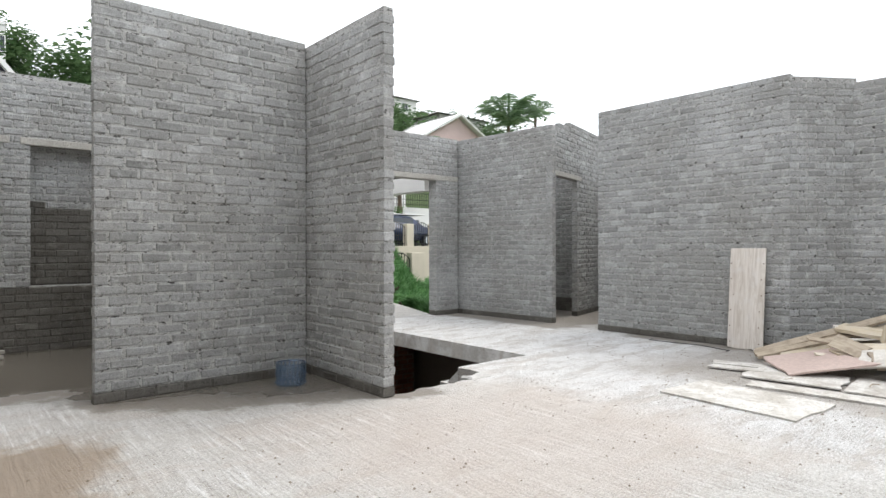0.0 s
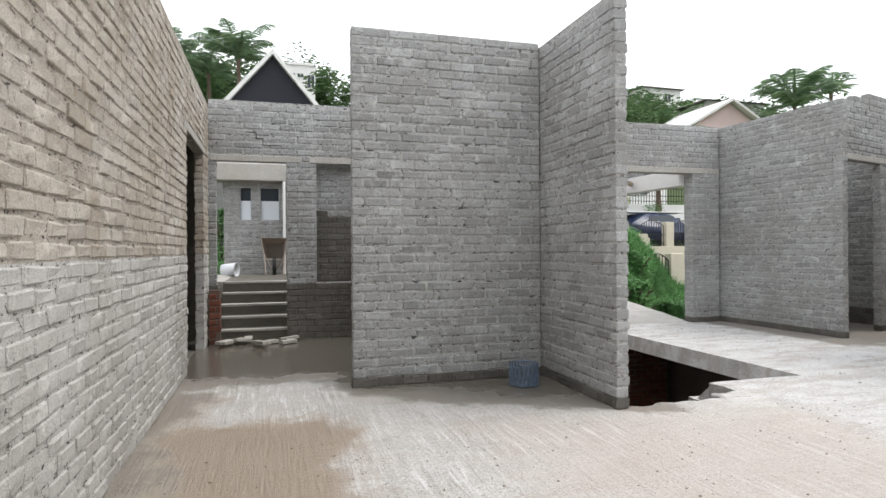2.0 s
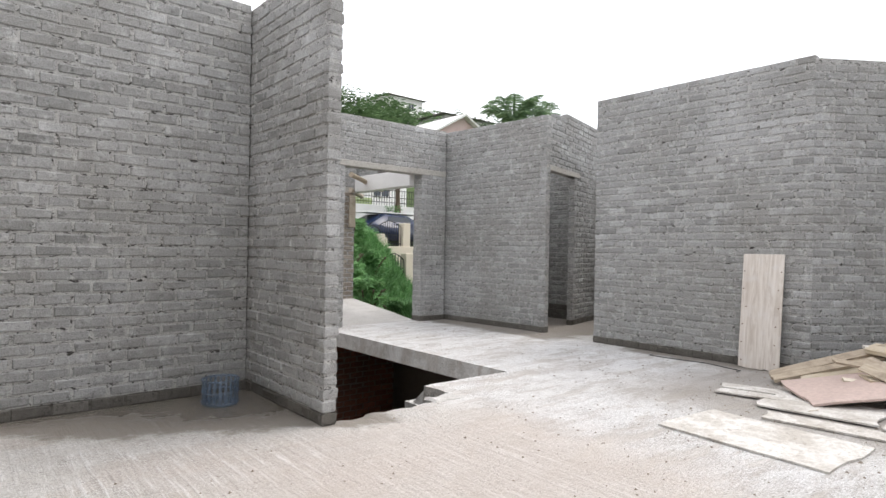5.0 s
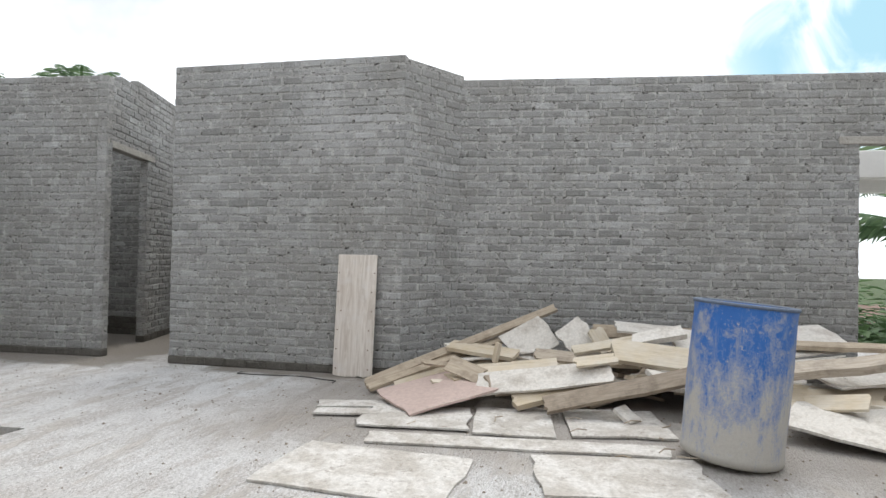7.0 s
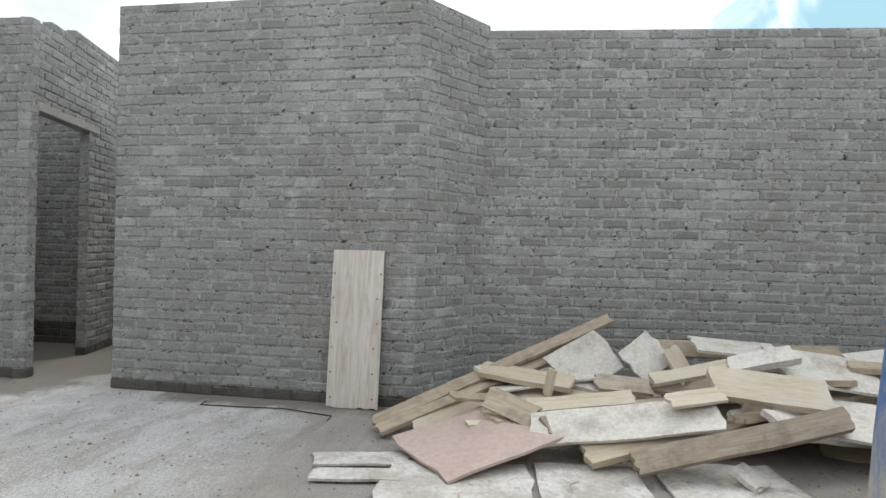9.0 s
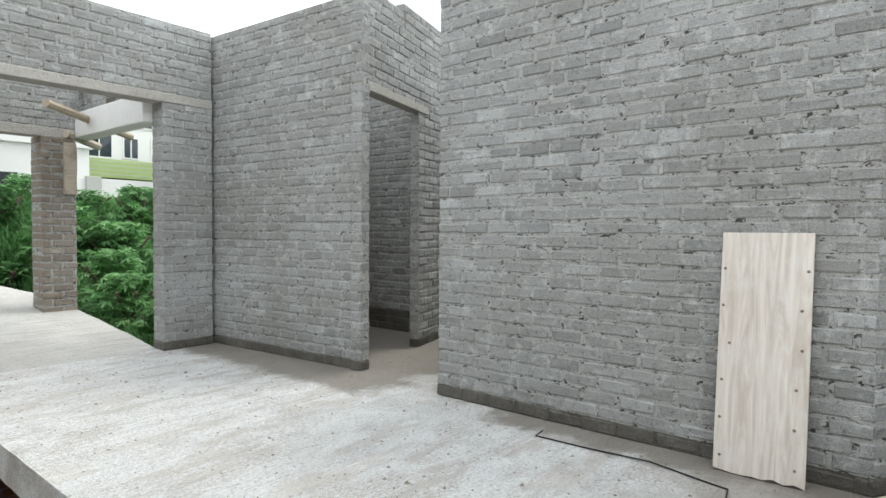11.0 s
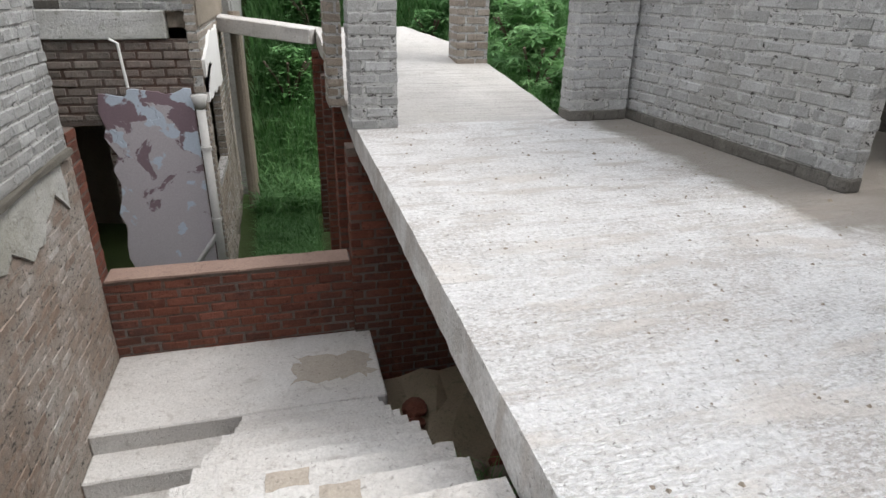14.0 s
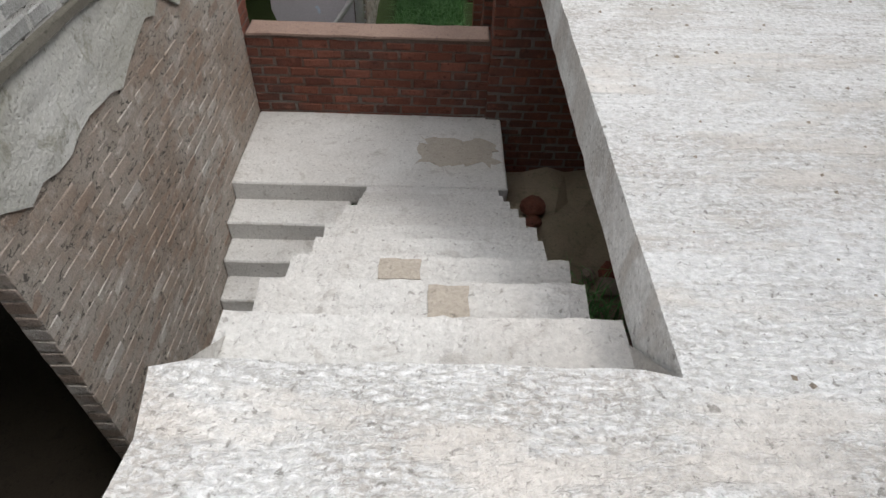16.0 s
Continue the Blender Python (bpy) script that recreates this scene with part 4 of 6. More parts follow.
# ---- blue drum ----
drum = empty("plastic_drum", pose(5.76, 0.06, 0.024, 5.0, 0, 8))
bm = bmesh.new()
profile = ((0.0, 0.0), (0.272, 0.0), (0.288, 0.015), (0.29, 0.05), (0.285, 0.07), (0.288, 0.3), (0.291, 0.46), (0.288, 0.62), (0.284, 0.84), (0.286, 0.9),
           (0.29, 0.925), (0.276, 0.925), (0.272, 0.86), (0.272, 0.06), (0.0, 0.04))
seg = 48
rings = [[bm.verts.new((r_ * math.cos(2 * math.pi * k / seg), r_ * math.sin(2 * math.pi * k / seg), z_)) for k in range(seg)] if r_ else [bm.verts.new((0, 0, z_))] for r_, z_ in profile]
for a_, b_ in zip(rings, rings[1:]):
    for k in range(seg):
        j = (k + 1) % seg
        if len(a_) == 1:
            bm.faces.new((a_[0], b_[j], b_[k]))
        elif len(b_) == 1:
            bm.faces.new((a_[k], a_[j], b_[0]))
        else:
            bm.faces.new((a_[k], a_[j], b_[j], b_[k]))
part("body", bm, M_DRUM, drum, "", True)
part("rim", tube_bm([(0.287 * math.cos(a), 0.287 * math.sin(a), 0.925) for a in np.linspace(0, 2 * math.pi, 48, endpoint=False)], 0.011, 8, True), M_RIM, drum, "cement-crusted rim", True)
tagged(drum, "open blue plastic drum caked with cement, leaning slightly", "drum")

# ---- boards on the floor and in the heap ----
def board(name, length, width, thick, place, material, label, group="loose boards", warp=0.006, seed=0, category="board"):
    """A sawn board with its long way along x."""
    bm = box_bm(-length / 2, length / 2, -width / 2, width / 2, -thick / 2, thick / 2, 0.0, None, 0, 4)
    for vv_ in bm.verts:
        n3 = noise.noise_vector(Vector((vv_.co.x * 3 + seed * 7.3, vv_.co.y * 3, seed)))
        end = abs(vv_.co.x) > length * 0.49
        f3 = noise.noise_vector(Vector((vv_.co.y * 24 + seed, seed * 3.1, vv_.co.x)))
        vv_.co += Vector((n3.x * 0.02 + (f3.x * 0.035 if end else 0), n3.y * 0.014, n3.z * warp))
    ob = link(name, bm, material)
    ob.matrix_basis = place
    return tagged(ob, label, category, group)


FLAT = (
    (1.08, 0.7, 5.0, 2.12, 86, "large white-faced board lying flat, crusted with cement"),
    (1.92, 0.22, 5.675, 1.365, 96, "long white-faced plank lying flat on the floor"),
    (0.7, 0.56, 6.2, 1.42, 6, "square white board on the floor with hardened cement"),
    (0.72, 0.7, 6.36, 0.7, 8, "square white board on the floor with hardened cement"),
    (0.95, 0.62, 5.24, 0.72, 100, "white-faced board lying flat near the drum"),
    (0.55, 0.2, 6.35, 2.72, 104, "small white board offcut on the dusty floor"),
    (0.78, 0.58, 6.12, 2.12, 96, "cement-smeared board lying flat on the floor"),
    (0.5, 0.16, 6.1, 2.66, 99, "narrow white offcut on the dusty floor"),
)
for k, (l_, w_, x_, y_, a_, lab) in enumerate(FLAT):
    board("shutter_board", l_, w_, 0.014, pose(x_, y_, 0.0085 + 0.002 * k, 0, 0, a_), M_CRUST, lab, "boards on the floor", 0.004, k)

def span(a, b, roll):
    """The pose of a board that runs from a to b, leaning about its length."""
    a, b = Vector(a), Vector(b)
    d = (b - a).normalized()
    y = Vector((0, 0, 1)).cross(d).normalized()
    m = Matrix((d, y, d.cross(y))).transposed().to_4x4()
    return Matrix.Translation((a + b) / 2) @ m @ pose(0, 0, 0, roll, 0, 0)


HEAP = (
    # the two ends, width, thickness, lean, material, label
    ((6.88, 2.8, 0.07), (7.92, 1.18, 0.71), 0.1, 0.03, 25, M_TIMBER, "long timber plank propped up on the heap"),
    ((6.78, 2.74, 0.05), (7.72, 1.46, 0.5), 0.1, 0.03, 15, M_TIMBER, "long timber plank lying up the heap"),
    ((6.84, 2.5, 0.06), (7.5, 1.72, 0.34), 0.11, 0.035, 30, M_PLY, "split timber plank under longer ones"),
    ((6.32, 2.38, 0.06), (6.8, 1.77, 0.19), 0.66, 0.018, 4, M_PINK, "reddish shutter board sloping off the heap"),
    ((6.86, 2.04, 0.3), (6.72, 1.72, 0.22), 0.16, 0.015, 42, M_TIMBER, "broken board edge beside the reddish board"),
    ((6.62, 1.76, 0.17), (6.62, 0.7, 0.35), 0.26, 0.02, 30, M_WHITEBOARD, "white-faced board lying across the heap"),
    ((6.62, 0.98, 0.39), (6.7, 0.66, 0.43), 0.12, 0.02, 24, M_PLY, "short ply offcut on a white board"),
    ((6.36, 1.2, 0.1), (6.58, 0.06, 0.37), 0.13, 0.05, 48, M_TIMBER, "thick timber beam on edge at the front of the heap"),
    ((6.5, 1.44, 0.09), (6.66, 0.75, 0.26), 0.16, 0.05, 28, M_PLY, "thick yellowed plank at the front of the heap"),
    ((6.9, 0.68, 0.46), (6.95, 0.0, 0.4), 0.22, 0.045, 42, M_PLY, "yellowed plywood strip on the heap"),
    ((6.85, 1.78, 0.25), (6.95, 1.12, 0.33), 0.13, 0.03, 25, M_PLY, "yellow plank under the tilted offcuts"),
    ((7.42, 1.58, 0.34), (7.55, 1.22, 0.54), 0.34, 0.018, 56, M_WHITEBOARD, "square ply offcut tilted up at the back"),
    ((7.42, 1.08, 0.42), (7.56, 0.86, 0.58), 0.28, 0.018, 54, M_WHITEBOARD, "white-faced ply offcut bent over the heap"),
    ((7.5, 0.8, 0.56), (7.46, 0.68, 0.36), 0.24, 0.018, 15, M_PLY, "folded ply flap hanging off an offcut"),
    ((7.05, 1.0, 0.42), (7.3, 0.2, 0.56), 0.1, 0.03, 30, M_PLY, "yellow plank sloping across the heap"),
    ((7.18, 0.5, 0.51), (7.26, 0.08, 0.6), 0.14, 0.05, 25, M_WHITEBOARD, "short pale plank on top of the heap"),
    ((7.95, 0.8, 0.5), (7.95, -0.5, 0.5), 0.13, 0.035, 62, M_TIMBER, "plank on edge against the back of the heap"),
    ((7.7, 0.6, 0.58), (7.72, 0.02, 0.54), 0.3, 0.02, 12, M_WHITEBOARD, "pale board lying over the back plank"),
    ((7.1, 2.0, 0.22), (7.3, 1.1, 0.28), 0.2, 0.02, 15, M_PLY, "brown ply strip inside the heap"),
    ((7.0, 1.66, 0.3), (7.02, 1.63, 0.46), 0.06, 0.03, 10, M_PLY, "small upright offcut in the heap"),
    ((7.0, 0.3, 0.3), (6.9, -0.5, 0.24), 0.5, 0.02, 14, M_WHITEBOARD, "white-faced board half buried in the heap"),
    ((7.35, 0.15, 0.52), (7.45, -0.5, 0.44), 0.44, 0.02, 22, M_WHITEBOARD, "white-faced board near the wall"),
    ((6.36, 0.64, 0.06), (6.44, 0.56, 0.07), 0.16, 0.03, 28, M_WHITEBOARD, "small pale offcut on the floor"),
    ((6.05, -0.72, 0.08), (7.1, -1.3, 0.17), 0.82, 0.02, 6, M_WHITEBOARD, "large white board sloping off the heap beside the drum"),
    ((6.72, -0.35, 0.16), (7.1, -1.7, 0.18), 0.26, 0.035, 22, M_PLY, "yellowed wide plank beside the drum"),
    ((6.86, -0.6, 0.37), (6.9, -1.8, 0.56), 0.15, 0.07, 20, M_TIMBER, "thick timber beam beside the drum"),
    ((7.05, -0.85, 0.32), (7.5, -1.75, 0.36), 0.5, 0.02, 12, M_WHITEBOARD, "white board beyond the drum"),
    ((7.5, -0.35, 0.5), (7.4, -1.6, 0.52), 0.12, 0.04, 14, M_TIMBER, "dark timber batten on white boards"),
    ((7.55, -0.5, 0.46), (7.75, -1.3, 0.56), 0.5, 0.02, 18, M_WHITEBOARD, "pale board near the window"),
)
for k, (p_, q_, w_, t_, a_, m_, lab) in enumerate(HEAP):
    board("timber_board", (Vector(q_) - Vector(p_)).length, w_, t_, span(p_, q_, a_), m_, lab, "boards in the heap", 0.012, 20 + k)
rh = random.Random(44)
for k in range(64):
    yy = rh.uniform(-1.7, 2.0)
    xx = rh.uniform(6.75, 7.75)
    zz = 0.06 + 0.36 * (1 - abs(xx - 7.4) / 0.9) * rh.random()
    m_, lab = rh.choice(((M_PLY, "ply offcut buried in the heap of boards"), (M_TIMBER, "timber batten buried in the heap of boards"), (M_WHITEBOARD, "pale board buried in the heap of boards")))
    board("timber_board", rh.uniform(0.25, 1.3), rh.uniform(0.05, 0.28), rh.uniform(0.014, 0.04), pose(xx, yy, zz, rh.uniform(-18, 30), rh.uniform(-12, 12), rh.uniform(-125, -40)), m_, lab, "boards in the heap", 0.01, 60 + k)

# ---- blue basket ----
basket = empty("plastic_basket", pose(2.48, 5.02, 0.0, 0, 0, 15))
part("base", cyl_bm(0.125, 0.125, 0.012, 20), M_BLUECLEAR, basket)
for k in range(20):
    a = 2 * math.pi * k / 20
    part("slat", box_bm(-0.008, 0.008, -0.003, 0.003, 0.01, 0.19, 0, pose(0.128 * math.cos(a), 0.128 * math.sin(a), 0, 0, 0, math.degrees(a) + 90)), M_BLUECLEAR, basket)
for zz in (0.02, 0.1, 0.19):
    part("hoop", tube_bm([(0.132 * math.cos(a), 0.132 * math.sin(a), zz) for a in np.linspace(0, 2 * math.pi, 24, endpoint=False)], 0.008, 6, True), M_BLUECLEAR, basket)
tagged(basket, "small blue translucent plastic basket standing in the damp corner", "basket")

# ---- steps and yard beyond the far doorway ----
bm = bmesh.new()
for k in range(5):
    add_box(bm, -0.43, 0.62, 8.64 + 0.28 * k, 8.64 + 0.28 * (k + 1) + (0.01 if k < 4 else 3.3), -0.2, 0.15 * (k + 1))
for vv_ in bm.verts:
    vv_.co += noise.noise_vector(vv_.co * 5) * 0.008
stair_yard = tagged(link("stair_yard", bm, M_STEP), "short flight of mossy concrete steps with pale nosings", "stair", kind="structure")
for k in range(5):
    part("nosing", box_bm(-0.42, 0.61, 8.632 + 0.28 * k, 8.75 + 0.28 * k, 0.15 * (k + 1) - 0.028, 0.15 * (k + 1) + 0.006, 0.005, None, 0.008, 5), M_LINTEL, stair_yard, "pale step nosing")
tagged(link("floor_yard", box_bm(-6, 1.6, 10.06, 13.05, 0.5, 0.745), M_LINTEL), "concrete yard paving", "paving", kind="structure")
yardwall = brick_wall("wall_yard", (-0.66, 13.0), (1.8, 13.0), 0.74, 2.66, "grey brick outbuilding wall with two small windows", thick=0.22,
                      holes=((0.32, 0.54, 1.13 + 0.74, 2.53), (0.72, 1.1, 1.13 + 0.74, 2.53)), seed=40, single=200)
for a, b in ((-0.34, -0.12), (0.06, 0.44)):
    win = empty("window_yard", pose((a + b) / 2, 13.08, 1.87))
    w = (b - a) / 2
    part("lower_pane", box_bm(-w, w, 0, 0.01, 0, 0.4), M_FROST, win, "white frosted lower pane")
    part("upper_pane", box_bm(-w, w, 0, 0.01, 0.4, 0.66), M_GLASS, win)
    for x0, x1 in ((-w - 0.01, -w + 0.012), (w - 0.012, w + 0.01)):
        part("frame", box_bm(x0, x1, -0.015, 0.02, 0, 0.66, 0.003), M_STEEL, win)
    tagged(win, "small steel window with a white frosted lower pane", "window", "yard windows", "structure")
tagged(link("trim_yard_beam", box_bm(-2.5, 2.4, 12.7, 13.3, 2.66, 3.0, 0.01), M_LINTEL), "pale concrete ring beam", "beam", kind="structure")
tagged(link("ceiling_yard", box_bm(-0.7, 1.8, 13.25, 16, 2.5, 2.65), M_LINTEL), "concrete roof slab of the outbuilding", "roof", kind="structure")
rail = empty("balustrade", pose(0, 13.1, 3.0))
for k in range(9):
    part("post", box_bm(-0.6 + 0.14 * k, -0.58 + 0.14 * k, -0.01, 0.01, 0, 0.16), M_STEEL, rail)
part("handrail", box_bm(-0.7, 0.6, -0.02, 0.02, 0.16, 0.2), M_STEEL, rail)
tagged(rail, "low white metal balustrade on the outbuilding roof", "balustrade")
pole = tagged(link("downpipe", cyl_bm(0.028, 0.028, 1.9, 12, pose(0.53, 12.6, 0.745)), M_WHITE), "white plastic downpipe beside the outbuilding", "pipe")
barrow = empty("wheelbarrow", pose(0.33, 12.3, 0.745, 0, 0, 0))
bm = bmesh.new()
t4 = [bm.verts.new(p) for p in ((-0.2, 0.05, 0.3), (0.2, 0.05, 0.3), (0.27, 0.1, 0.74), (-0.27, 0.1, 0.74))]
b4 = [bm.verts.new(p) for p in ((-0.12, 0.27, 0.34), (0.12, 0.27, 0.34), (0.16, 0.3, 0.62), (-0.16, 0.3, 0.62))]
bm.faces.new(b4)
for k in range(4):
    bm.faces.new((t4[k], t4[(k + 1) % 4], b4[(k + 1) % 4], b4[k]))
bmesh.ops.solidify(bm, geom=bm.faces[:], thickness=0.01)
part("tray", bm, M_BARROW, barrow)
for s_ in (-1, 1):
    part("handle", tube_bm([(s_ * 0.26, -0.02, 0.8), (s_ * 0.2, 0.0, 0.4), (s_ * 0.06, 0.02, 0.12)], 0.016, 8), M_BARROW, barrow)
    part("leg", tube_bm([(s_ * 0.2, 0.02, 0.45), (s_ * 0.16, -0.2, 0.01)], 0.014, 8), M_BARROW, barrow)
wheel = part("wheel", cyl_bm(0.17, 0.17, 0.07, 20, pose(-0.035, 0.02, 0.17, 0, 90, 0)), M_TYRE, barrow)
part("hub", cyl_bm(0.06, 0.06, 0.09, 12, pose(-0.045, 0.02, 0.17, 0, 90, 0)), M_BARROW, wheel)
tagged(barrow, "rusty wheelbarrow stood on end against the outbuilding", "wheelbarrow")
bucket = empty("bucket", pose(-0.62, 12.0, 0.745 + 0.13, 90, 0, 70))
bm = cyl_bm(0.1, 0.135, 0.28, 20, None, False)
bmesh.ops.solidify(bm, geom=bm.faces[:], thickness=0.006)
part("body", bm, M_CLOTH, bucket, "", True)
part("bottom", cyl_bm(0.1, 0.1, 0.006, 20), M_CLOTH, bucket)
part("rim", tube_bm([(0.137 * math.cos(a), 0.137 * math.sin(a), 0.28) for a in np.linspace(0, 2 * math.pi, 20, endpoint=False)], 0.007, 6, True), M_CLOTH, bucket)
tagged(bucket, "white plastic bucket lying on its side in the yard", "bucket")
for k in range(9):
    board("broken_slab", rh.uniform(0.14, 0.3), rh.uniform(0.1, 0.16), 0.035, pose(rh.uniform(-0.3, 0.75), rh.uniform(7.9, 8.5), 0.03 + 0.03 * (k % 2), rh.uniform(-5, 5), rh.uniform(-5, 5), rh.uniform(0, 180)), M_LINTEL,
          "broken concrete piece at the foot of the steps", "broken pieces", 0.004, 120 + k, "rubble")
redstack = brick_wall("wall_red_stub", (-0.5, 8.3), (-0.36, 8.3), 0, 0.72, "short stack of red bricks beside the doorway", material=M_RED, mortar=M_REDMORTAR, seed=41, thick=0.2)

# side room beyond the west doorway, its shade put into dark wall and floor colours
tagged(link("wall_side_room", box_bm(-3.0, -2.85, 5.6, 9.0, 0, 2.7), M_STEP), "plain wall of the side room, coloured dark for its shade", "wall", kind="structure")
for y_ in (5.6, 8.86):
    tagged(link("wall_side_room_end", box_bm(-2.85, -0.63, y_, y_ + 0.14, 0, 2.7), M_STEP), "plain end wall of the side room, coloured dark for its shade", "wall", kind="structure")
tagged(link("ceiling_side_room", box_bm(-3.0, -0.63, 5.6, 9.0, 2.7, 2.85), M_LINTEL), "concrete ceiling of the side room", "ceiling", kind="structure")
tagged(link("floor_side_room", box_bm(-2.85, -0.63, 5.74, 8.86, -0.2, -0.01), M_STEP), "floor of the side room, coloured dark for its shade", "floor", kind="structure")

# earth and rubble under the slab
M_SOIL = concrete_material("brown_rubbly_earth", (0.36, 0.29, 0.21), (0.17, 0.15, 0.09))
tagged(link("ground_rubble", box_bm(5.3, 7.4, 5.0, 8.5, -3.35, -2.45, 0, None, 0.12, 9), M_SOIL), "weedy earth and rubble under the slab", "ground", kind="structure")
for k in range(16):
    rubble("stone_rubble", rh.uniform(5.4, 6.4), rh.uniform(5.6, 7.9), -2.42, rh.uniform(0.05, 0.13), 200 + k, rh.choice((M_STAIN, M_LINTEL, M_RED)), "broken stone lying in the earth below the slab")

# loose grit on the floor
gs = np.random.RandomState(12)
gv_, gf_ = [], []
for k in range(1500):
    r_ = gs.rand()
    if r_ < 0.5:
        x_, y_ = gs.uniform(4.6, 7.4), gs.uniform(-1.6, 3.0)
    elif r_ < 0.75:
        x_, y_ = gs.uniform(-0.4, 5.0), gs.uniform(1.0, 3.95)
    else:
        x_, y_ = gs.uniform(5.3, 7.5), gs.uniform(3.0, 8.2)
    s_ = gs.uniform(0.003, 0.011) * (1.6 if gs.rand() < 0.06 else 1)
    a_ = gs.uniform(0, 6.28)
    o_ = len(gv_)
    for c_, d_, e_ in ((1, 0, 0), (0, 1, 0), (-1, 0.1, 0), (0, -0.9, 0), (0.1, 0.1, 0.9)):
        gv_.append((x_ + s_ * (c_ * math.cos(a_) - d_ * math.sin(a_)) * gs.uniform(0.7, 1.3), y_ + s_ * (c_ * math.sin(a_) + d_ * math.cos(a_)) * gs.uniform(0.7, 1.3), 0.0 + s_ * e_))
    gf_ += [(o_, o_ + 1, o_ + 4), (o_ + 1, o_ + 2, o_ + 4), (o_ + 2, o_ + 3, o_ + 4), (o_ + 3, o_, o_ + 4)]
me = bpy.data.meshes.new("grit")
me.from_pydata(gv_, [], gf_)
me.materials.append(M_STAIN)
tagged(new("grit", me), "fine grit and chips strewn over the concrete floor", "grit", kind="stuff")
for k in range(14):
    a_ = rh.uniform(0, 6.28)
    x_, y_, l_ = rh.uniform(5.4, 6.6), rh.uniform(0.3, 2.4), rh.uniform(0.06, 0.16)
    tagged(link("twig", tube_bm([(x_, y_, 0.045), (x_ + 0.5 * l_ * math.cos(a_), y_ + 0.5 * l_ * math.sin(a_), 0.05), (x_ + l_ * math.cos(a_ + 0.4), y_ + l_ * math.sin(a_ + 0.4), 0.042)], 0.004, 5), M_TIMBER),
           "short dry twig lying among the boards", "twig", "twigs")

# ---- porch over the ramp ----
column = brick_wall("wall_porch_column", (6.5, 10.3), (6.86, 10.3), 0.22, 2.25, "brick column on the ramp with a timber prop strapped to it", thick=0.35, seed=50, material=M_TAN, single=150)
porchwall = brick_wall("wall_porch", (5.3, 10.32), (6.9, 10.32), 2.36, 3.05, "grey cement-brick wall over the porch lintel", seed=51, single=80)
lintel("trim_lintel", (5.0, 10.32), (6.9, 10.32), 2.25, 0.11, 0.2)
porchcol = brick_wall("wall_porch_pier", (5.0, 9.0), (5.14, 9.0), 0.05, 2.3, "brown brick pier behind the entry pillar", thick=0.35, seed=52, material=M_TAN, single=60)
tagged(link("trim_porch_beam", box_bm(6.86, 7.06, 8.56, 10.6, 2.27, 2.56, 0.01, None, 0.006, 5), M_WHITE), "pale concrete beam from the porch column to the wall", "beam", kind="structure")
tagged(link("trim_porch_beam_west", box_bm(5.0, 5.16, 8.56, 10.3, 2.27, 2.56, 0.01, None, 0.006, 5), M_WHITE), "pale concrete beam behind the entry pillar", "beam", kind="structure")
porchside = brick_wall("wall_porch_side", (6.96, 10.6), (6.96, 8.56), 2.58, 3.05, "grey cement-brick wall on the porch beam", seed=53, single=60)
for a, b, r_, lab in (((6.35, 9.6, 2.5), (7.5, 10.35, 2.36), 0.045, "weathered round timber prop wedged under the porch beam"),
                      ((6.75, 10.28, 2.3), (7.25, 10.7, 2.24), 0.05, "short timber packer under the porch beam")):
    tagged(link("timber_prop", tube_bm([Vector(a).lerp(Vector(b), k / 4) + noise.noise_vector(Vector((k, 1, r_))) * 0.01 for k in range(5)], r_, 8), M_TIMBER), lab, "timber prop", "timber props")
tagged(link("timber_plank", box_bm(6.72, 6.85, 10.25, 10.292, 1.6, 2.2, 0.006, None, 0.012, 3), M_TIMBER), "short broad plank fixed to the porch column", "timber")

# ramp's red columns and tie beam
for x_, y_ in ((5.2, 9.6), (5.17, 10.7), (5.14, 11.9)):
    brick_wall("wall_ramp_column", (x_ - 0.12, y_), (x_ + 0.11, y_), -2.5, ramp_z(y_) - 0.21, "red clay-brick column under the ramp", thick=0.22, material=M_RED, mortar=M_REDMORTAR, seed=int(y_ * 10), single=70)
tie = tagged(link("trim_tie_beam", box_bm(0, 1.6, -0.2, 0.2, -0.19, 0.0, 0.012, None, 0.01, 6), M_STAIR), "concrete tie beam from the ramp to the old house", "beam", kind="structure")
tie.matrix_basis = pose(5.1, 12.12, ramp_z(12.12) + 0.01, 0, -5, 152)

# ---- old house beyond the stair ----
OX = 3.85
oldfront = brick_wall("wall_old_front", (0.6, 10.4), (OX, 10.4), 0.76, 3.0, "weathered grey block wall of the old house", seed=60, focus=(2.6, 1.3))
oldmid = brick_wall("wall_old_middle", (0.6, 10.41), (OX, 10.41), -2.5, 0.5, "stained brown brick wall of the old house", material=M_OLDBROWN, mortar=M_REDMORTAR, seed=61, focus=(2.6, 0),
                    holes=((1.85, 2.24, -2.4, -0.33),), single=200)
tagged(link("trim_old_beam", box_bm(0.6, OX - 0.28, 10.385, 10.52, 0.5, 0.76, 0.01, None, 0.012, 6), M_LIME), "stained flaking concrete beam on the old house", "beam", kind="structure")
bm = bmesh.new()
add_box(bm, 2.86, 3.72, 10.37, 10.405, -2.4, 0.0)
bmesh.ops.subdivide_edges(bm, edges=bm.edges[:], cuts=14, use_grid_fill=True)
for vv_ in bm.verts:
    n3 = noise.noise_vector(Vector((vv_.co.x * 6, 0, vv_.co.z * 6)))
    e_ = 0.09 if vv_.co.x < 2.9 or vv_.co.z > -0.05 else 0.0
    vv_.co.x += n3.x * e_
    vv_.co.z += n3.z * e_
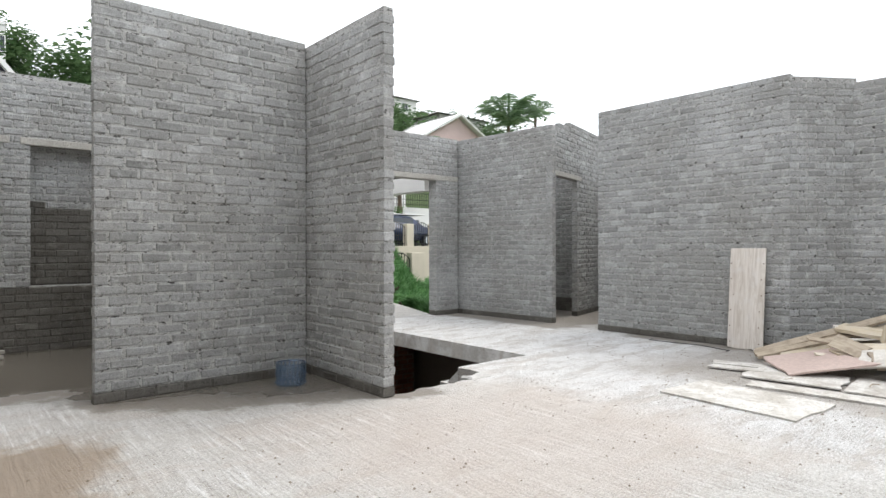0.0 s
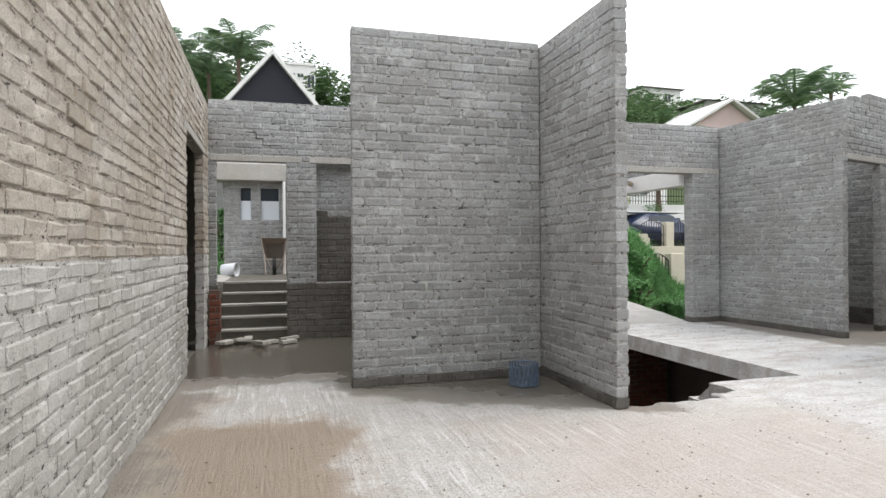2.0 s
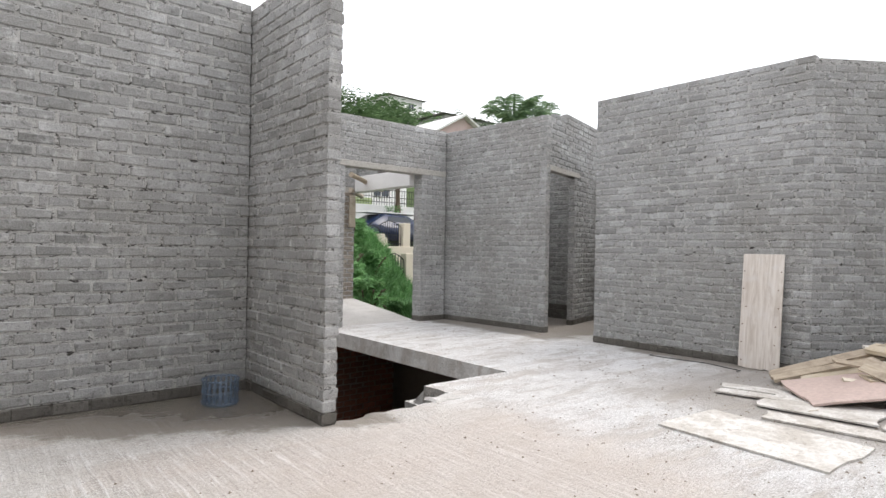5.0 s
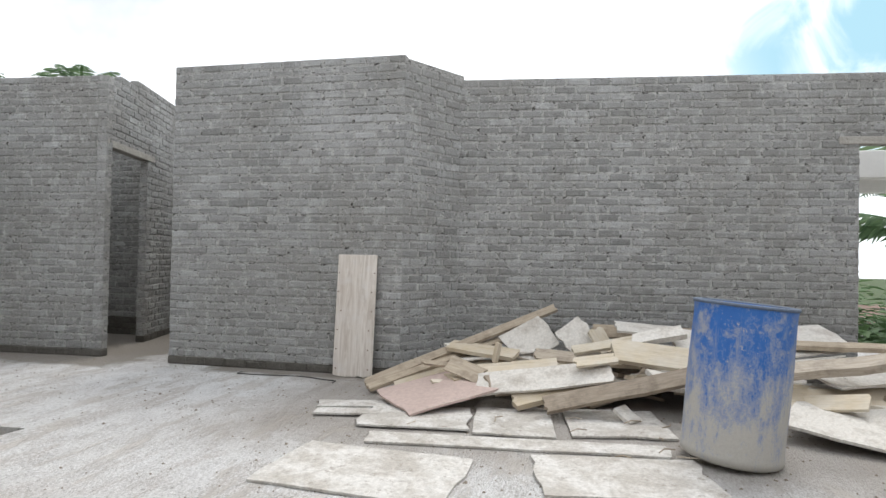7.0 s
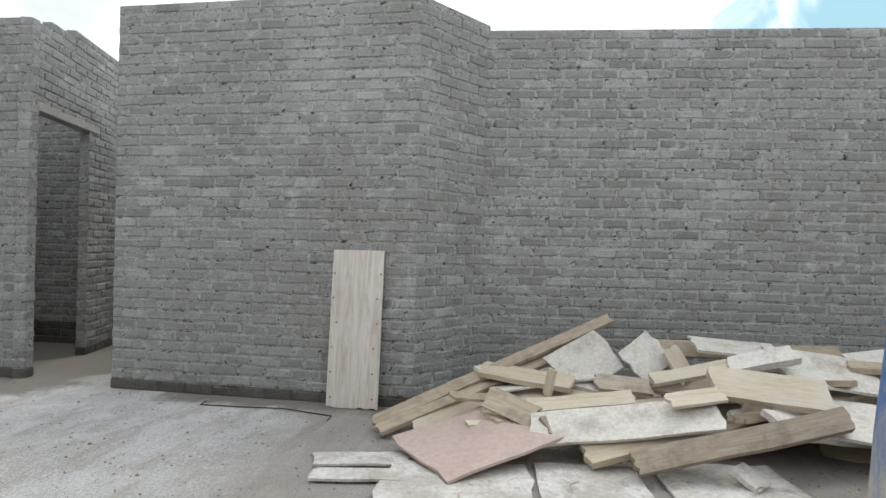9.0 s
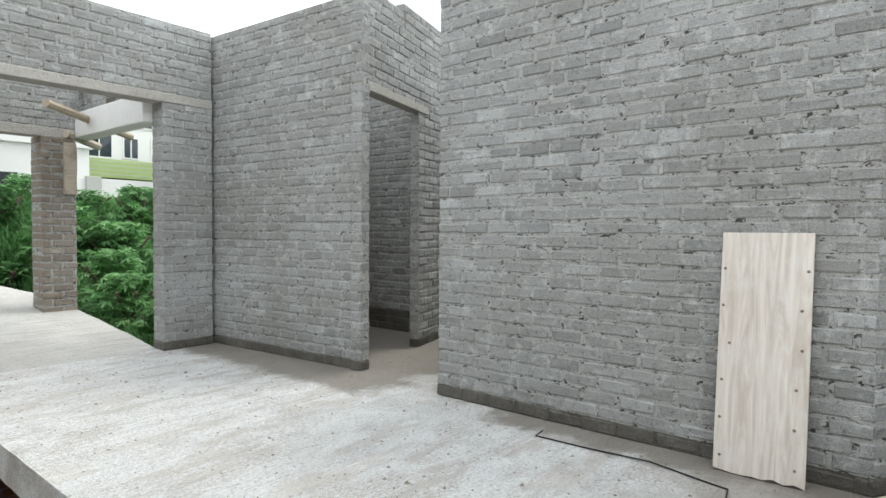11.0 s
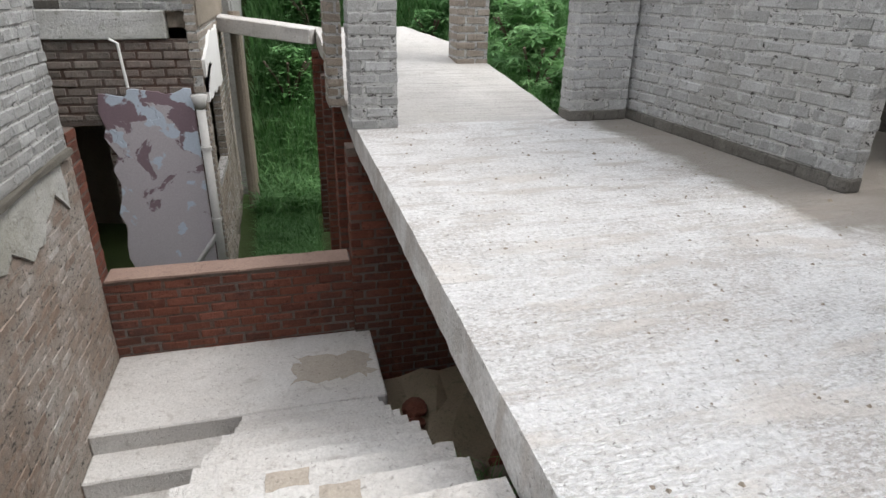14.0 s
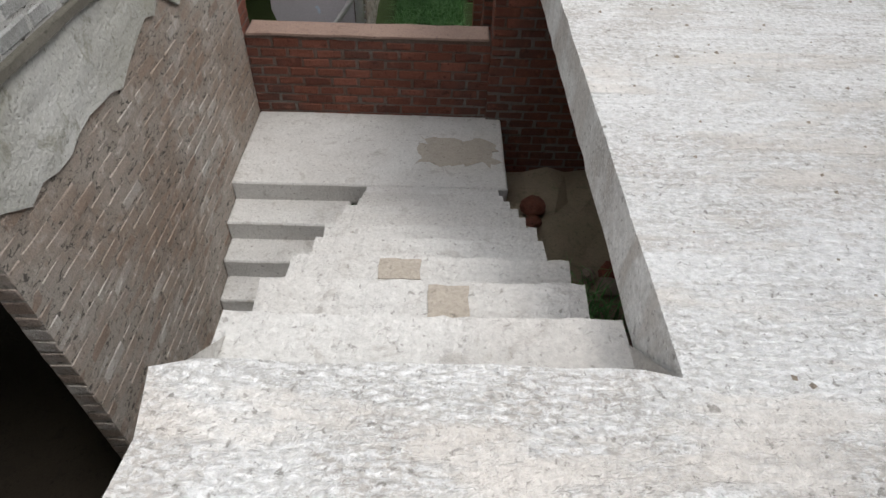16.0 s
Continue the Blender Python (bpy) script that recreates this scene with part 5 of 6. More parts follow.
tagged(link("trim_peeling_plaster", bm, M_PEEL), "peeling lilac and blue plaster on the old house wall", "plaster", kind="structure")
oldside = brick_wall("wall_old_side", (OX, 10.4), (OX, 13.4), -2.5, 2.3, "old plastered side wall with a broken window", material=M_TAN, seed=62, focus=(1, 0.5),
                     holes=((0.25, 1.45, -1.08, -0.12), (0.6, 3.0, 1.9, 2.4), (1.9, 3.0, 1.3, 2.4)), single=250)
tagged(link("trim_old_render", box_bm(OX - 0.002, OX + 0.02, 10.42, 13.4, 0.62, 1.28, 0, None, 0.008, 10), M_STAIN), "grey-brown cement render on the old side wall", "render", kind="structure")
bm = bmesh.new()
add_box(bm, OX - 0.005, OX + 0.028, 10.45, 12.1, -0.12, 0.5)
bmesh.ops.subdivide_edges(bm, edges=bm.edges[:], cuts=10, use_grid_fill=True)
for vv_ in bm.verts:
    n_ = noise.noise(Vector((0, vv_.co.y * 4, vv_.co.z * 4)))
    vv_.co.z += n_ * 0.1 - (0.3 * max(0, 11.2 - vv_.co.y) if vv_.co.z > 0.2 else 0)
tagged(link("trim_white_plaster", bm, M_WHITE), "remnant of white plaster on the old side wall", "plaster", kind="structure")
for y_ in (10.5, 11.0, 11.6, 12.3):
    brick_wall("wall_parapet_post", (OX - 0.2, y_), (OX + 0.02, y_), 2.3, 3.0, "small brick parapet post", thick=0.2, seed=int(y_ * 7), single=20)
tagged(link("trim_parapet_rail", box_bm(OX - 0.22, OX + 0.04, 10.4, 12.6, 3.0, 3.12, 0.01), M_LINTEL), "concrete parapet rail", "rail", kind="structure")
tagged(link("wall_old_fin", box_bm(OX - 0.4, OX + 0.12, 13.4, 13.62, -2.4, 2.0, 0.01, None, 0.01, 5), M_STAINEDWALL), "tall rendered garden wall end", "wall", kind="structure")
tagged(link("wall_old_garden", box_bm(OX + 0.0, OX + 0.15, 13.6, 19.5, -2.4, 1.75, 0.01, None, 0.01, 5), M_STAINEDWALL), "rendered garden wall running up the bank", "wall", kind="structure")
tagged(link("timber_post", cyl_bm(0.09, 0.08, 3.1, 12, pose(4.05, 12.95, -2.45)), M_STAIN), "rough round post beside the old house", "post")
pipe = empty("drain_pipe", pose(0, 0, 0))
part("downpipe", cyl_bm(0.045, 0.045, 2.35, 14, pose(3.79, 10.31, -2.5)), M_PIPE, pipe, "", True)
part("hopper", cyl_bm(0.05, 0.085, 0.14, 14, pose(3.79, 10.31, -0.17)), M_PIPE, pipe, "", True)
part("branch", tube_bm([(3.78, 10.3, -1.55), (3.45, 10.33, -2.0), (3.3, 10.33, -2.15)], 0.028, 10), M_PIPE, pipe)
for zz in (-0.6, -1.4):
    part("clip", cyl_bm(0.056, 0.056, 0.035, 14, pose(3.79, 10.31, zz)), M_PIPE, pipe)
tagged(pipe, "grey plastic drain pipe with a hopper on the old house corner", "drain pipe")
bar2 = tagged(link("white_bracket", tube_bm([(3.05, 10.37, 0.5), (3.12, 10.34, 0.47), (3.14, 10.34, 0.05)], 0.014, 8), M_WHITE), "white metal bracket hanging from the old beam", "bracket")
tagged(link("wall_old_room", box_bm(0.6, OX - 0.12, 12.6, 12.75, -2.5, 2.9), M_STAIN), "dark inner wall of the old house", "wall", kind="structure")
tagged(link("ceiling_old", box_bm(0.6, OX - 0.12, 10.52, 12.6, 0.6, 0.75), M_STAIN), "concrete ceiling of the old house", "ceiling", kind="structure")
tagged(link("stone_slab", box_bm(-0.13, 0.13, -0.3, 0.3, 0, 0.05, 0.008, pose(4.35, 13.6, ground_z(4.35, 13.6), 0, 0, 8)), M_STAIR), "pale slab lying in the grass", "paving slab")

# ---- porch beyond the east window ----
tagged(link("trim_balcony_beam", box_bm(10.3, 10.5, -8, 0.5, 2.13, 2.35, 0.01), M_WHITE), "pale outer beam beyond the window", "beam", kind="structure")
tagged(link("trim_balcony_beam_inner", box_bm(10.06, 10.28, -8, 0.5, 2.28, 2.62, 0.01), M_WHITE), "pale inner beam beyond the window", "beam", kind="structure")
tagged(link("floor_balcony", box_bm(8.7, 10.6, -8, 0.5, -0.25, -0.02), M_LINTEL), "concrete balcony floor", "floor", kind="structure")
lintel("trim_lintel", (8.526, -1.6), (8.74, -4.1), 2.42, 0.078)

# ---- vegetation ----
def leaf_material(name, a, b, c):
    m = mat(name, a, 0.6, 0, 0.3)
    k = Nodes(m)
    r_ = k.n("ShaderNodeNewGeometry").outputs["Random Per Island"]
    big = k.noise(k.coords(), 0.7, 3, 0.6)
    k.colour(k.mix(k.ramp(big, (0.35, 0.0), (0.65, 0.7)), k.ramp(r_, (0, a), (0.5, b), (1, c)), tuple(x * 0.6 for x in a)))
    glow = k.n("ShaderNodeBsdfTranslucent")
    blend = k.n("ShaderNodeMixShader")
    blend.inputs["Fac"].default_value = 0.35
    k.l(k.b.inputs["Base Color"].links[0].from_socket, glow.inputs["Color"])
    k.l(k.b.outputs["BSDF"], blend.inputs[1])
    k.l(glow.outputs["BSDF"], blend.inputs[2])
    k.l(blend.outputs["Shader"], k.t.nodes["Material Output"].inputs["Surface"])
    return m


M_GRASS = leaf_material("long_green_grass", (0.1, 0.23, 0.08), (0.17, 0.37, 0.13), (0.28, 0.5, 0.21))
M_LEAF = leaf_material("broad_green_leaves", (0.1, 0.23, 0.08), (0.18, 0.38, 0.13), (0.32, 0.54, 0.24))
# tree and palm greens are lightened and greyed to carry distance haze
M_TREE = leaf_material("dull_hazy_green_foliage", (0.08, 0.15, 0.065), (0.13, 0.21, 0.09), (0.19, 0.28, 0.13))
M_PALM = leaf_material("palm_fronds", (0.14, 0.22, 0.13), (0.2, 0.3, 0.16), (0.28, 0.38, 0.21))
M_BARK = simple("palm_bark", (0.16, 0.12, 0.09), 0.95, 20, 0.5)


def grass_mesh(name, n, sample, h0, h1, width, seed, material, label):
    rs = np.random.RandomState(seed)
    pts = sample(rs, n)
    n = len(pts)
    base = np.array([(x, y, ground_z(x, y)) for x, y in pts])
    h = rs.uniform(h0, h1, n) * (0.75 + 0.5 * rs.rand(n))
    ang = rs.uniform(0, 2 * np.pi, n)
    lean = rs.uniform(0.3, 1.25, n)
    side = np.stack([-np.sin(ang), np.cos(ang), np.zeros(n)], 1) * (width * rs.uniform(0.6, 1.3, n))[:, None]
    out = np.stack([np.cos(ang), np.sin(ang), np.zeros(n)], 1)
    mid = base + out * (h * lean * 0.3)[:, None] + np.array([0, 0, 1]) * (h * 0.6)[:, None]
    tip = base + out * (h * lean)[:, None] + np.array([0, 0, 1]) * (h * (1 - 0.3 * lean))[:, None]
    vs = np.stack([base - side, base + side, mid + side * 0.7, mid - side * 0.7, tip], 1).reshape(-1, 3)
    i = np.arange(n)[:, None] * 5
    quads = (i + np.array([0, 1, 2, 3])).tolist()
    tris = (i + np.array([3, 2, 4])).tolist()
    me = bpy.data.meshes.new(name)
    me.from_pydata(vs.tolist(), [], quads + tris)
    me.materials.append(material)
    return tagged(new(name, me), label, "grass", kind="stuff")


def in_box(x0, x1, y0, y1, keep=lambda x, y: True):
    def sample(rs, n):
        p = np.stack([rs.uniform(x0, x1, n), rs.uniform(y0, y1, n)], 1)
        return [tuple(a) for a in p if keep(*a)]
    return sample


def off_ramp(x, y):
    return not (4.95 < x < 7.0 and y < 12.5) and not (x < 4.1 and y > 10.3)


grass_mesh("grass_low", 26000, in_box(3.9, 5.1, 8.9, 14.5, off_ramp), 0.1, 0.24, 0.005, 1, M_GRASS, "damp grass between the old house and the ramp")
grass_mesh("grass_bank", 120000, in_box(4.0, 17.5, 12.4, 19.0, off_ramp), 0.16, 0.5, 0.015, 2, M_GRASS, "tall green grass on the bank")
grass_mesh("grass_side", 26000, in_box(6.95, 11.5, 9.0, 13.0, off_ramp), 0.2, 0.5, 0.008, 3, M_GRASS, "tangled grass beside the ramp")
grass_mesh("grass_yard", 12000, in_box(-4.5, -0.7, 13.2, 22), 0.1, 0.25, 0.012, 4, M_GRASS, "bright lawn beyond the yard")


def leaf_points(bm, p, size, rs, droop=0.4):
    """One pointed leaf folded along its midrib."""
    a = rs.uniform(0, 2 * math.pi)
    d = Vector((math.cos(a), math.sin(a), rs.uniform(-droop, 0.35))).normalized()
    s = d.cross(Vector((0, 0, 1))).normalized() * size * 0.32
    up = Vector((0, 0, size * 0.1))
    v_ = [bm.verts.new(c) for c in (p, p + d * size * 0.5 + s + up, p + d * size, p + d * size * 0.5 - s + up)]
    bm.faces.new((v_[0], v_[1], v_[2]))
    bm.faces.new((v_[0], v_[2], v_[3]))


def lobed_leaf(bm, p, size, rs):
    """A hand-shaped leaf with seven pointed lobes."""
    tilt = pose(*p, rs.uniform(-35, 35), rs.uniform(-35, 35), rs.uniform(0, 360))
    c = bm.verts.new(tilt @ Vector((0, 0, 0)))
    for k in range(7):
        a = radians(-135 + 45 * k)
        l_ = size * (1 - 0.07 * abs(k - 3))
        def at(ang, r_, z_):
            return bm.verts.new(tilt @ Vector((math.cos(ang) * r_, math.sin(ang) * r_, z_)))
        v_ = (at(a - 0.28, l_ * 0.55, 0.0), at(a, l_, -size * 0.18), at(a + 0.28, l_ * 0.55, 0.0))
        bm.faces.new((c, v_[0], v_[1]))
        bm.faces.new((c, v_[1], v_[2]))


def shrub(name, x, y, z, r, h, n, size, seed, material, label, lobed=False):
    rs = random.Random(seed)
    thing = empty(name, pose(x, y, z))
    bm = bmesh.new()
    for k in range(n):
        a, t = rs.uniform(0, 2 * math.pi), rs.random() ** 0.6
        zz = h * rs.random() ** 0.8
        rr = r * t * (1.1 - 0.55 * zz / h) * (0.75 + 0.5 * noise.noise(Vector((a * 1.3, zz * 2, seed))))
        p = Vector((rr * math.cos(a), rr * math.sin(a), zz))
        (lobed_leaf if lobed else leaf_points)(bm, p, size * rs.uniform(0.6, 1.25), rs)
    part("crown", bm, material, thing)
    bm = bmesh.new()
    for k in range(5):
        a = rs.uniform(0, 6.28)
        tb = tube_bm([(0, 0, -0.2), (0.3 * r * math.cos(a), 0.3 * r * math.sin(a), h * 0.4), (0.6 * r * math.cos(a), 0.6 * r * math.sin(a), h * 0.75)], 0.015 + 0.01 * r, 5)
        me = bpy.data.meshes.new("stem")
        tb.to_mesh(me)
        tb.free()
        bm.from_mesh(me)
        bpy.data.meshes.remove(me)
    part("stem", bm, M_BARK, thing)
    return tagged(thing, label, "shrub", "shrubs")


rv = random.Random(9)
for x_, y_, r_, h_ in ((8.0, 11.6, 0.7, 0.9), (8.3, 12.9, 0.8, 1.0), (8.9, 14.2, 0.9, 1.0), (9.0, 13.0, 0.6, 0.6), (9.8, 15.4, 0.9, 1.0), (7.9, 10.4, 0.4, 0.4), (8.1, 14.6, 0.9, 1.2), (7.5, 12.6, 0.6, 0.8)):
    shrub("broadleaf_bush", x_, y_, ground_z(x_, y_), r_, h_, int(330 * r_), 0.17, int(x_ * 13 + y_), M_LEAF, "wild bush with large lobed green leaves", True)
for k in range(14):
    x_, y_ = rv.uniform(4.6, 11), rv.uniform(14.6, 18.5)
    shrub("weed_clump", x_, y_, ground_z(x_, y_), rv.uniform(0.5, 0.9), rv.uniform(0.5, 0.9), 600, 0.13, k + 70, M_GRASS, "leafy weed clump in the tall grass")


def tree(name, x, y, z, h, r, seed, label, n=1700, size=0.5):
    rs = random.Random(seed)
    thing = empty(name, pose(x, y, z))
    part("trunk", tube_bm([(0, 0, -1), (0.1, 0, h * 0.3), (0.2, 0.1, h * 0.6)], 0.05 * h * 0.5, 8), M_BARK, thing)
    bm = bmesh.new()
    clumps = [(Vector((rs.gauss(0, r * 0.5), rs.gauss(0, r * 0.5), h * rs.uniform(0.12, 0.95))), r * rs.uniform(0.25, 0.5)) for _ in range(22)]
    for k in range(n):
        c, cr = rs.choice(clumps)
        d = Vector((rs.gauss(0, 1), rs.gauss(0, 1), rs.gauss(0, 0.8))).normalized()
        leaf_points(bm, c + d * cr * rs.uniform(0.6, 1.05), size * rs.uniform(0.6, 1.3), rs)
    part("crown", bm, M_TREE, thing)
    return tagged(thing, label, "tree", "trees")


def frond_mesh(length, seed, lean, leaflets=26, leaf=0.5):
    rs = random.Random(seed)
    bm = bmesh.new()
    pts = [Vector((length * t, 0, length * (lean * t - (0.2 + lean * 0.55) * t * t))) for t in np.linspace(0, 1, 10)]
    for i in range(9):
        w0, w1 = 0.035 * (1 - i / 9) + 0.008, 0.035 * (1 - (i + 1) / 9) + 0.008
        a, b = pts[i], pts[i + 1]
        bm.faces.new([bm.verts.new(c) for c in (a + Vector((0, -w0, 0)), b + Vector((0, -w1, 0)), b + Vector((0, w1, 0)), a + Vector((0, w0, 0)))])
    for k in range(leaflets):
        t = 0.12 + 0.86 * k / leaflets
        f = t * 9
        i = min(8, int(f))
        p = pts[i].lerp(pts[i + 1], f - i)
        d = (pts[i + 1] - pts[i]).normalized()
        l_ = leaf * math.sin(math.pi * min(1, 0.15 + t * 0.82)) * rs.uniform(0.85, 1.1)
        for s_ in (-1, 1):
            o = (d * 0.55 + Vector((0, s_, -0.35 + rs.uniform(-0.15, 0.15)))).normalized() * l_
            wv = d * 0.011
            bm.faces.new([bm.verts.new(c) for c in (p - wv, p + wv, p + o * 0.6 + wv * 0.8, p + o + Vector((0, 0, -0.1 * l_)))])
    me = bpy.data.meshes.new("frond")
    bm.to_mesh(me)
    bm.free()
    me.materials.append(M_PALM)
    return me


FRONDS = [frond_mesh(1.0, k, 0.75 + 0.4 * k, 34, 0.3) for k in range(4)]


def palm(name, x, y, z, h, length, n, seed, label):
    rs = random.Random(seed)
    thing = empty(name, pose(x, y, z))
    part("trunk", tube_bm([(0, 0, -1), (0.05, 0.03, h * 0.5), (0, 0, h)], 0.12 + 0.012 * h, 10), M_BARK, thing)
    for k in range(n):
        ob = new("frond", FRONDS[rs.randrange(4)])
        ob.parent = thing
        ob.matrix_basis = pose(0, 0, h, rs.uniform(-8, 8), rs.uniform(-12, 14), 360 * k / n + rs.uniform(-14, 14)) @ Matrix.Scale(length * rs.uniform(0.85, 1.1), 4)
    return tagged(thing, label, "palm", "palms")


palm("palm_tree", 42.5, 40, 10.5, 2.5, 3.6, 26, 1, "spreading palm behind the shell walls")
palm("palm_tree", 47, 40.5, 10, 4.6, 2.0, 14, 2, "slim palm on the hillside")
palm("palm_tree", -6.2, 44, 9.5, 4.4, 2.6, 18, 13, "feathery palm among the hill trees")
palm("palm_tree", -2.0, 45, 11.5, 3.4, 3.0, 22, 3, "feathery palm behind the dark gable")
palm("palm_tree", -4.3, 48, 12, 2.6, 2.6, 16, 4, "feathery palm on the hill")
palm("palm_tree", 17.6, 24, 1.9, 2.5, 2.6, 20, 5, "drooping palm beside the parked car")
palm("palm_tree", 12.6, -4.95, -4.5, 5.9, 2.4, 15, 6, "coconut palm outside the window opening")
rt = random.Random(31)
for k in range(34):
    x_ = 12 + 62 * rt.random()
    y_ = rt.uniform(52, 84)
    tree("hill_tree", x_, y_, ground_z(x_, y_) + 0.4, rt.uniform(4.5, 6.5), rt.uniform(3, 5), 300 + k, "bushy green tree on the hillside", 1700, 0.62)
for k in range(26):
    x_ = rt.uniform(-16, 13)
    y_ = rt.uniform(67, 76) if -2 < x_ < 7 else rt.uniform(46, 66)
    tree("hill_tree", x_, y_, ground_z(x_, y_) - 0.3, rt.uniform(6.2, 8.2), rt.uniform(2.8, 4), 400 + k, "bushy green tree on the hillside", 1700, 0.55)
for k in range(26):
    x_ = rt.uniform(16, 60)
    y_ = -4 - 0.42 * x_ + rt.uniform(-7, 7)
    tree("garden_tree", x_, y_, ground_z(x_, y_) - 0.5, rt.uniform(2.5, 4.0), rt.uniform(2.2, 3.6), 500 + k, "lush green tree below the house", 800, 0.6)
for k in range(18):
    x_ = rt.uniform(19, 48)
    y_ = 1.2 - 0.52 * (x_ - 2.1) + rt.uniform(-3, 3)
    tree("garden_tree", x_, y_, ground_z(x_, y_) - 0.5, 0.1 * x_ + rt.uniform(1.6, 2.4), rt.uniform(1.6, 2.6), 560 + k, "lush green tree below the house", 1100, 0.42)
for x_, y_, z_, r_, h_ in ((16.9, 23.4, 1.3, 1.0, 1.9), (5.0, 28.6, 4.6, 0.6, 0.9), (6.0, 28.4, 4.5, 0.7, 1.0), (6.9, 28.6, 4.7, 0.7, 1.1), (5.1, 26, 2.2, 0.7, 1.0), (-1.0, 17.5, 0.9, 0.4, 1.5)):
    shrub("garden_shrub", x_, y_, z_, r_, h_, 900, 0.14, int(x_ * 31), M_LEAF, "clipped round green garden shrub")

# ---- houses and gates beyond the bank ----
def window_on(house, x, z, w, h, y, bars=True):
    win = part("window", box_bm(x - w / 2, x + w / 2, y - 0.03, y + 0.02, z, z + h), M_GLASS, house)
    for a in ((x - w / 2 - 0.05, x - w / 2 + 0.02, z - 0.05, z + h + 0.05), (x + w / 2 - 0.02, x + w / 2 + 0.05, z - 0.05, z + h + 0.05),
              (x - w / 2, x + w / 2, z + h - 0.02, z + h + 0.05), (x - w / 2, x + w / 2, z - 0.05, z + 0.02), (x - 0.025, x + 0.025, z, z + h)):
        part("frame", box_bm(a[0], a[1], y - 0.06, y, a[2], a[3]), M_WHITE, win)
    return win


def house_box(name, x0, x1, y0, y1, z0, z1, wall, roof, label, windows=(), pitch=0.0, over=0.3):
    h_ = empty(name, pose(0, 0, 0))
    part("wall", box_bm(x0, x1, y0, y1, z0, z1), wall, h_)
    if pitch:
        bm = bmesh.new()
        xm = (x0 + x1) / 2
        p = [bm.verts.new(c) for c in ((x0 - over, y0 - over, z1), (x1 + over, y0 - over, z1), (x1 + over, y1 + over, z1), (x0 - over, y1 + over, z1),
                                       (xm - (x1 - x0) * 0.15, (y0 + y1) / 2, z1 + pitch), (xm + (x1 - x0) * 0.15, (y0 + y1) / 2, z1 + pitch))]
        for f in ((0, 1, 5, 4), (1, 2, 5), (2, 3, 4, 5), (3, 0, 4), (3, 2, 1, 0)):
            bm.faces.new([p[i] for i in f])
        part("roof", bm, roof, h_)
    else:
        part("roof", box_bm(x0 - over, x1 + over, y0 - over, y1 + over, z1, z1 + 0.25), roof, h_)
    for w in windows:
        window_on(h_, *w, y0)
    return tagged(h_, label, "house", "houses")


# terrace house with the gate building in front
gatehouse = empty("gate_building", pose(0, 0, 0))
part("wall", box_bm(1.2, 4.45, 24.3, 27, 1.4, 3.45), M_DARK, gatehouse)
part("stone_band", box_bm(1.0, 4.5, 24.0, 24.35, 3.35, 3.95, 0, None, 0.01, 5), M_STONE, gatehouse, "grey slate stone cladding")
part("parapet", box_bm(1.0, 4.6, 24.05, 24.4, 3.95, 4.6), M_CREAM, gatehouse)
for k in range(7):
    part("letter", box_bm(2.75 + 0.17 * k, 2.86 + 0.17 * k, 24.02, 24.05, 4.08 + 0.01 * k, 4.22), M_LETTER, gatehouse)
part("garage_door", box_bm(2.2, 3.5, 24.22, 24.3, 1.6, 3.0), M_WHITE, gatehouse)
tagged(gatehouse, "low gate building with slate cladding and a beige parapet", "gate building")
sign = empty("sign_board", pose(4.1, 24.0, 2.5))
part("panel", box_bm(-0.24, 0.24, 0, 0.03, 0, 0.36), M_SIGN, sign)
for k, (a, b, z_) in enumerate(((-0.1, 0.12, 0.25), (-0.18, 0.2, 0.15), (-0.15, 0.15, 0.08), (-0.17, 0.18, 0.03))):
    part("writing", box_bm(a, b, -0.006, 0, z_, z_ + (0.06 if k == 0 else 0.03)), M_LETTER, sign)
tagged(sign, "blue sign board with pale lettering on the gate building", "sign")
fence = empty("palisade_fence", pose(0, 0, 0))
for k in range(24):
    part("pale", box_bm(4.5 + 0.09 * k, 4.54 + 0.09 * k, 23.98, 24.0, 1.95, 3.08 + 0.012 * (k % 2)), M_STEEL, fence)
for zz in (2.2, 2.9):
    part("rail", box_bm(4.45, 6.7, 24.0, 24.04, zz, zz + 0.05), M_STEEL, fence)
tagged(fence, "pale grey steel palisade gate", "fence")
for x_ in (4.42, 5.78, 7.2, 8.6):
    tagged(link("gate_pier", box_bm(x_, x_ + 0.32, 23.9, 24.2, 1.5, 3.22, 0.02, None, 0.008, 3), M_STONE), "square grey stone-clad gate pier", "gate pier", "gate piers")
tagged(link("wall_terrace", box_bm(-8, 9.2, 28, 28.4, 1.5, 4.6, 0, None, 0.01, 4), M_STONE), "stone retaining wall of the terrace", "wall", kind="structure")
tagged(link("floor_terrace", box_bm(-8, 9.2, 28.4, 34, 4.2, 4.6), M_LINTEL), "raised terrace", "terrace", kind="structure")
big = house_box("terrace_house", -6, 9.0, 32, 42, 4.2, 8.2, M_CREAM, M_TILE, "large beige terrace house with balconies",
                ((1.0, 6.1, 1.6, 1.4), (3.6, 6.1, 1.6, 1.4), (6.2, 6.1, 1.4, 1.4), (8, 6.1, 0.9, 1.3)), 0, 0.6)
part("balcony_slab", box_bm(-6, 9.2, 30.2, 32, 5.7, 6.0), M_WHITE, big)
part("balcony_roof", box_bm(-6, 9.2, 30.0, 32, 7.75, 7.95), M_WHITE, big)
for x_ in (-4, -1.5, 1.0, 3.5, 5.7, 8.5):
    part("post", box_bm(x_, x_ + 0.16, 30.3, 30.46, 6.0, 7.75), M_WHITE, big)
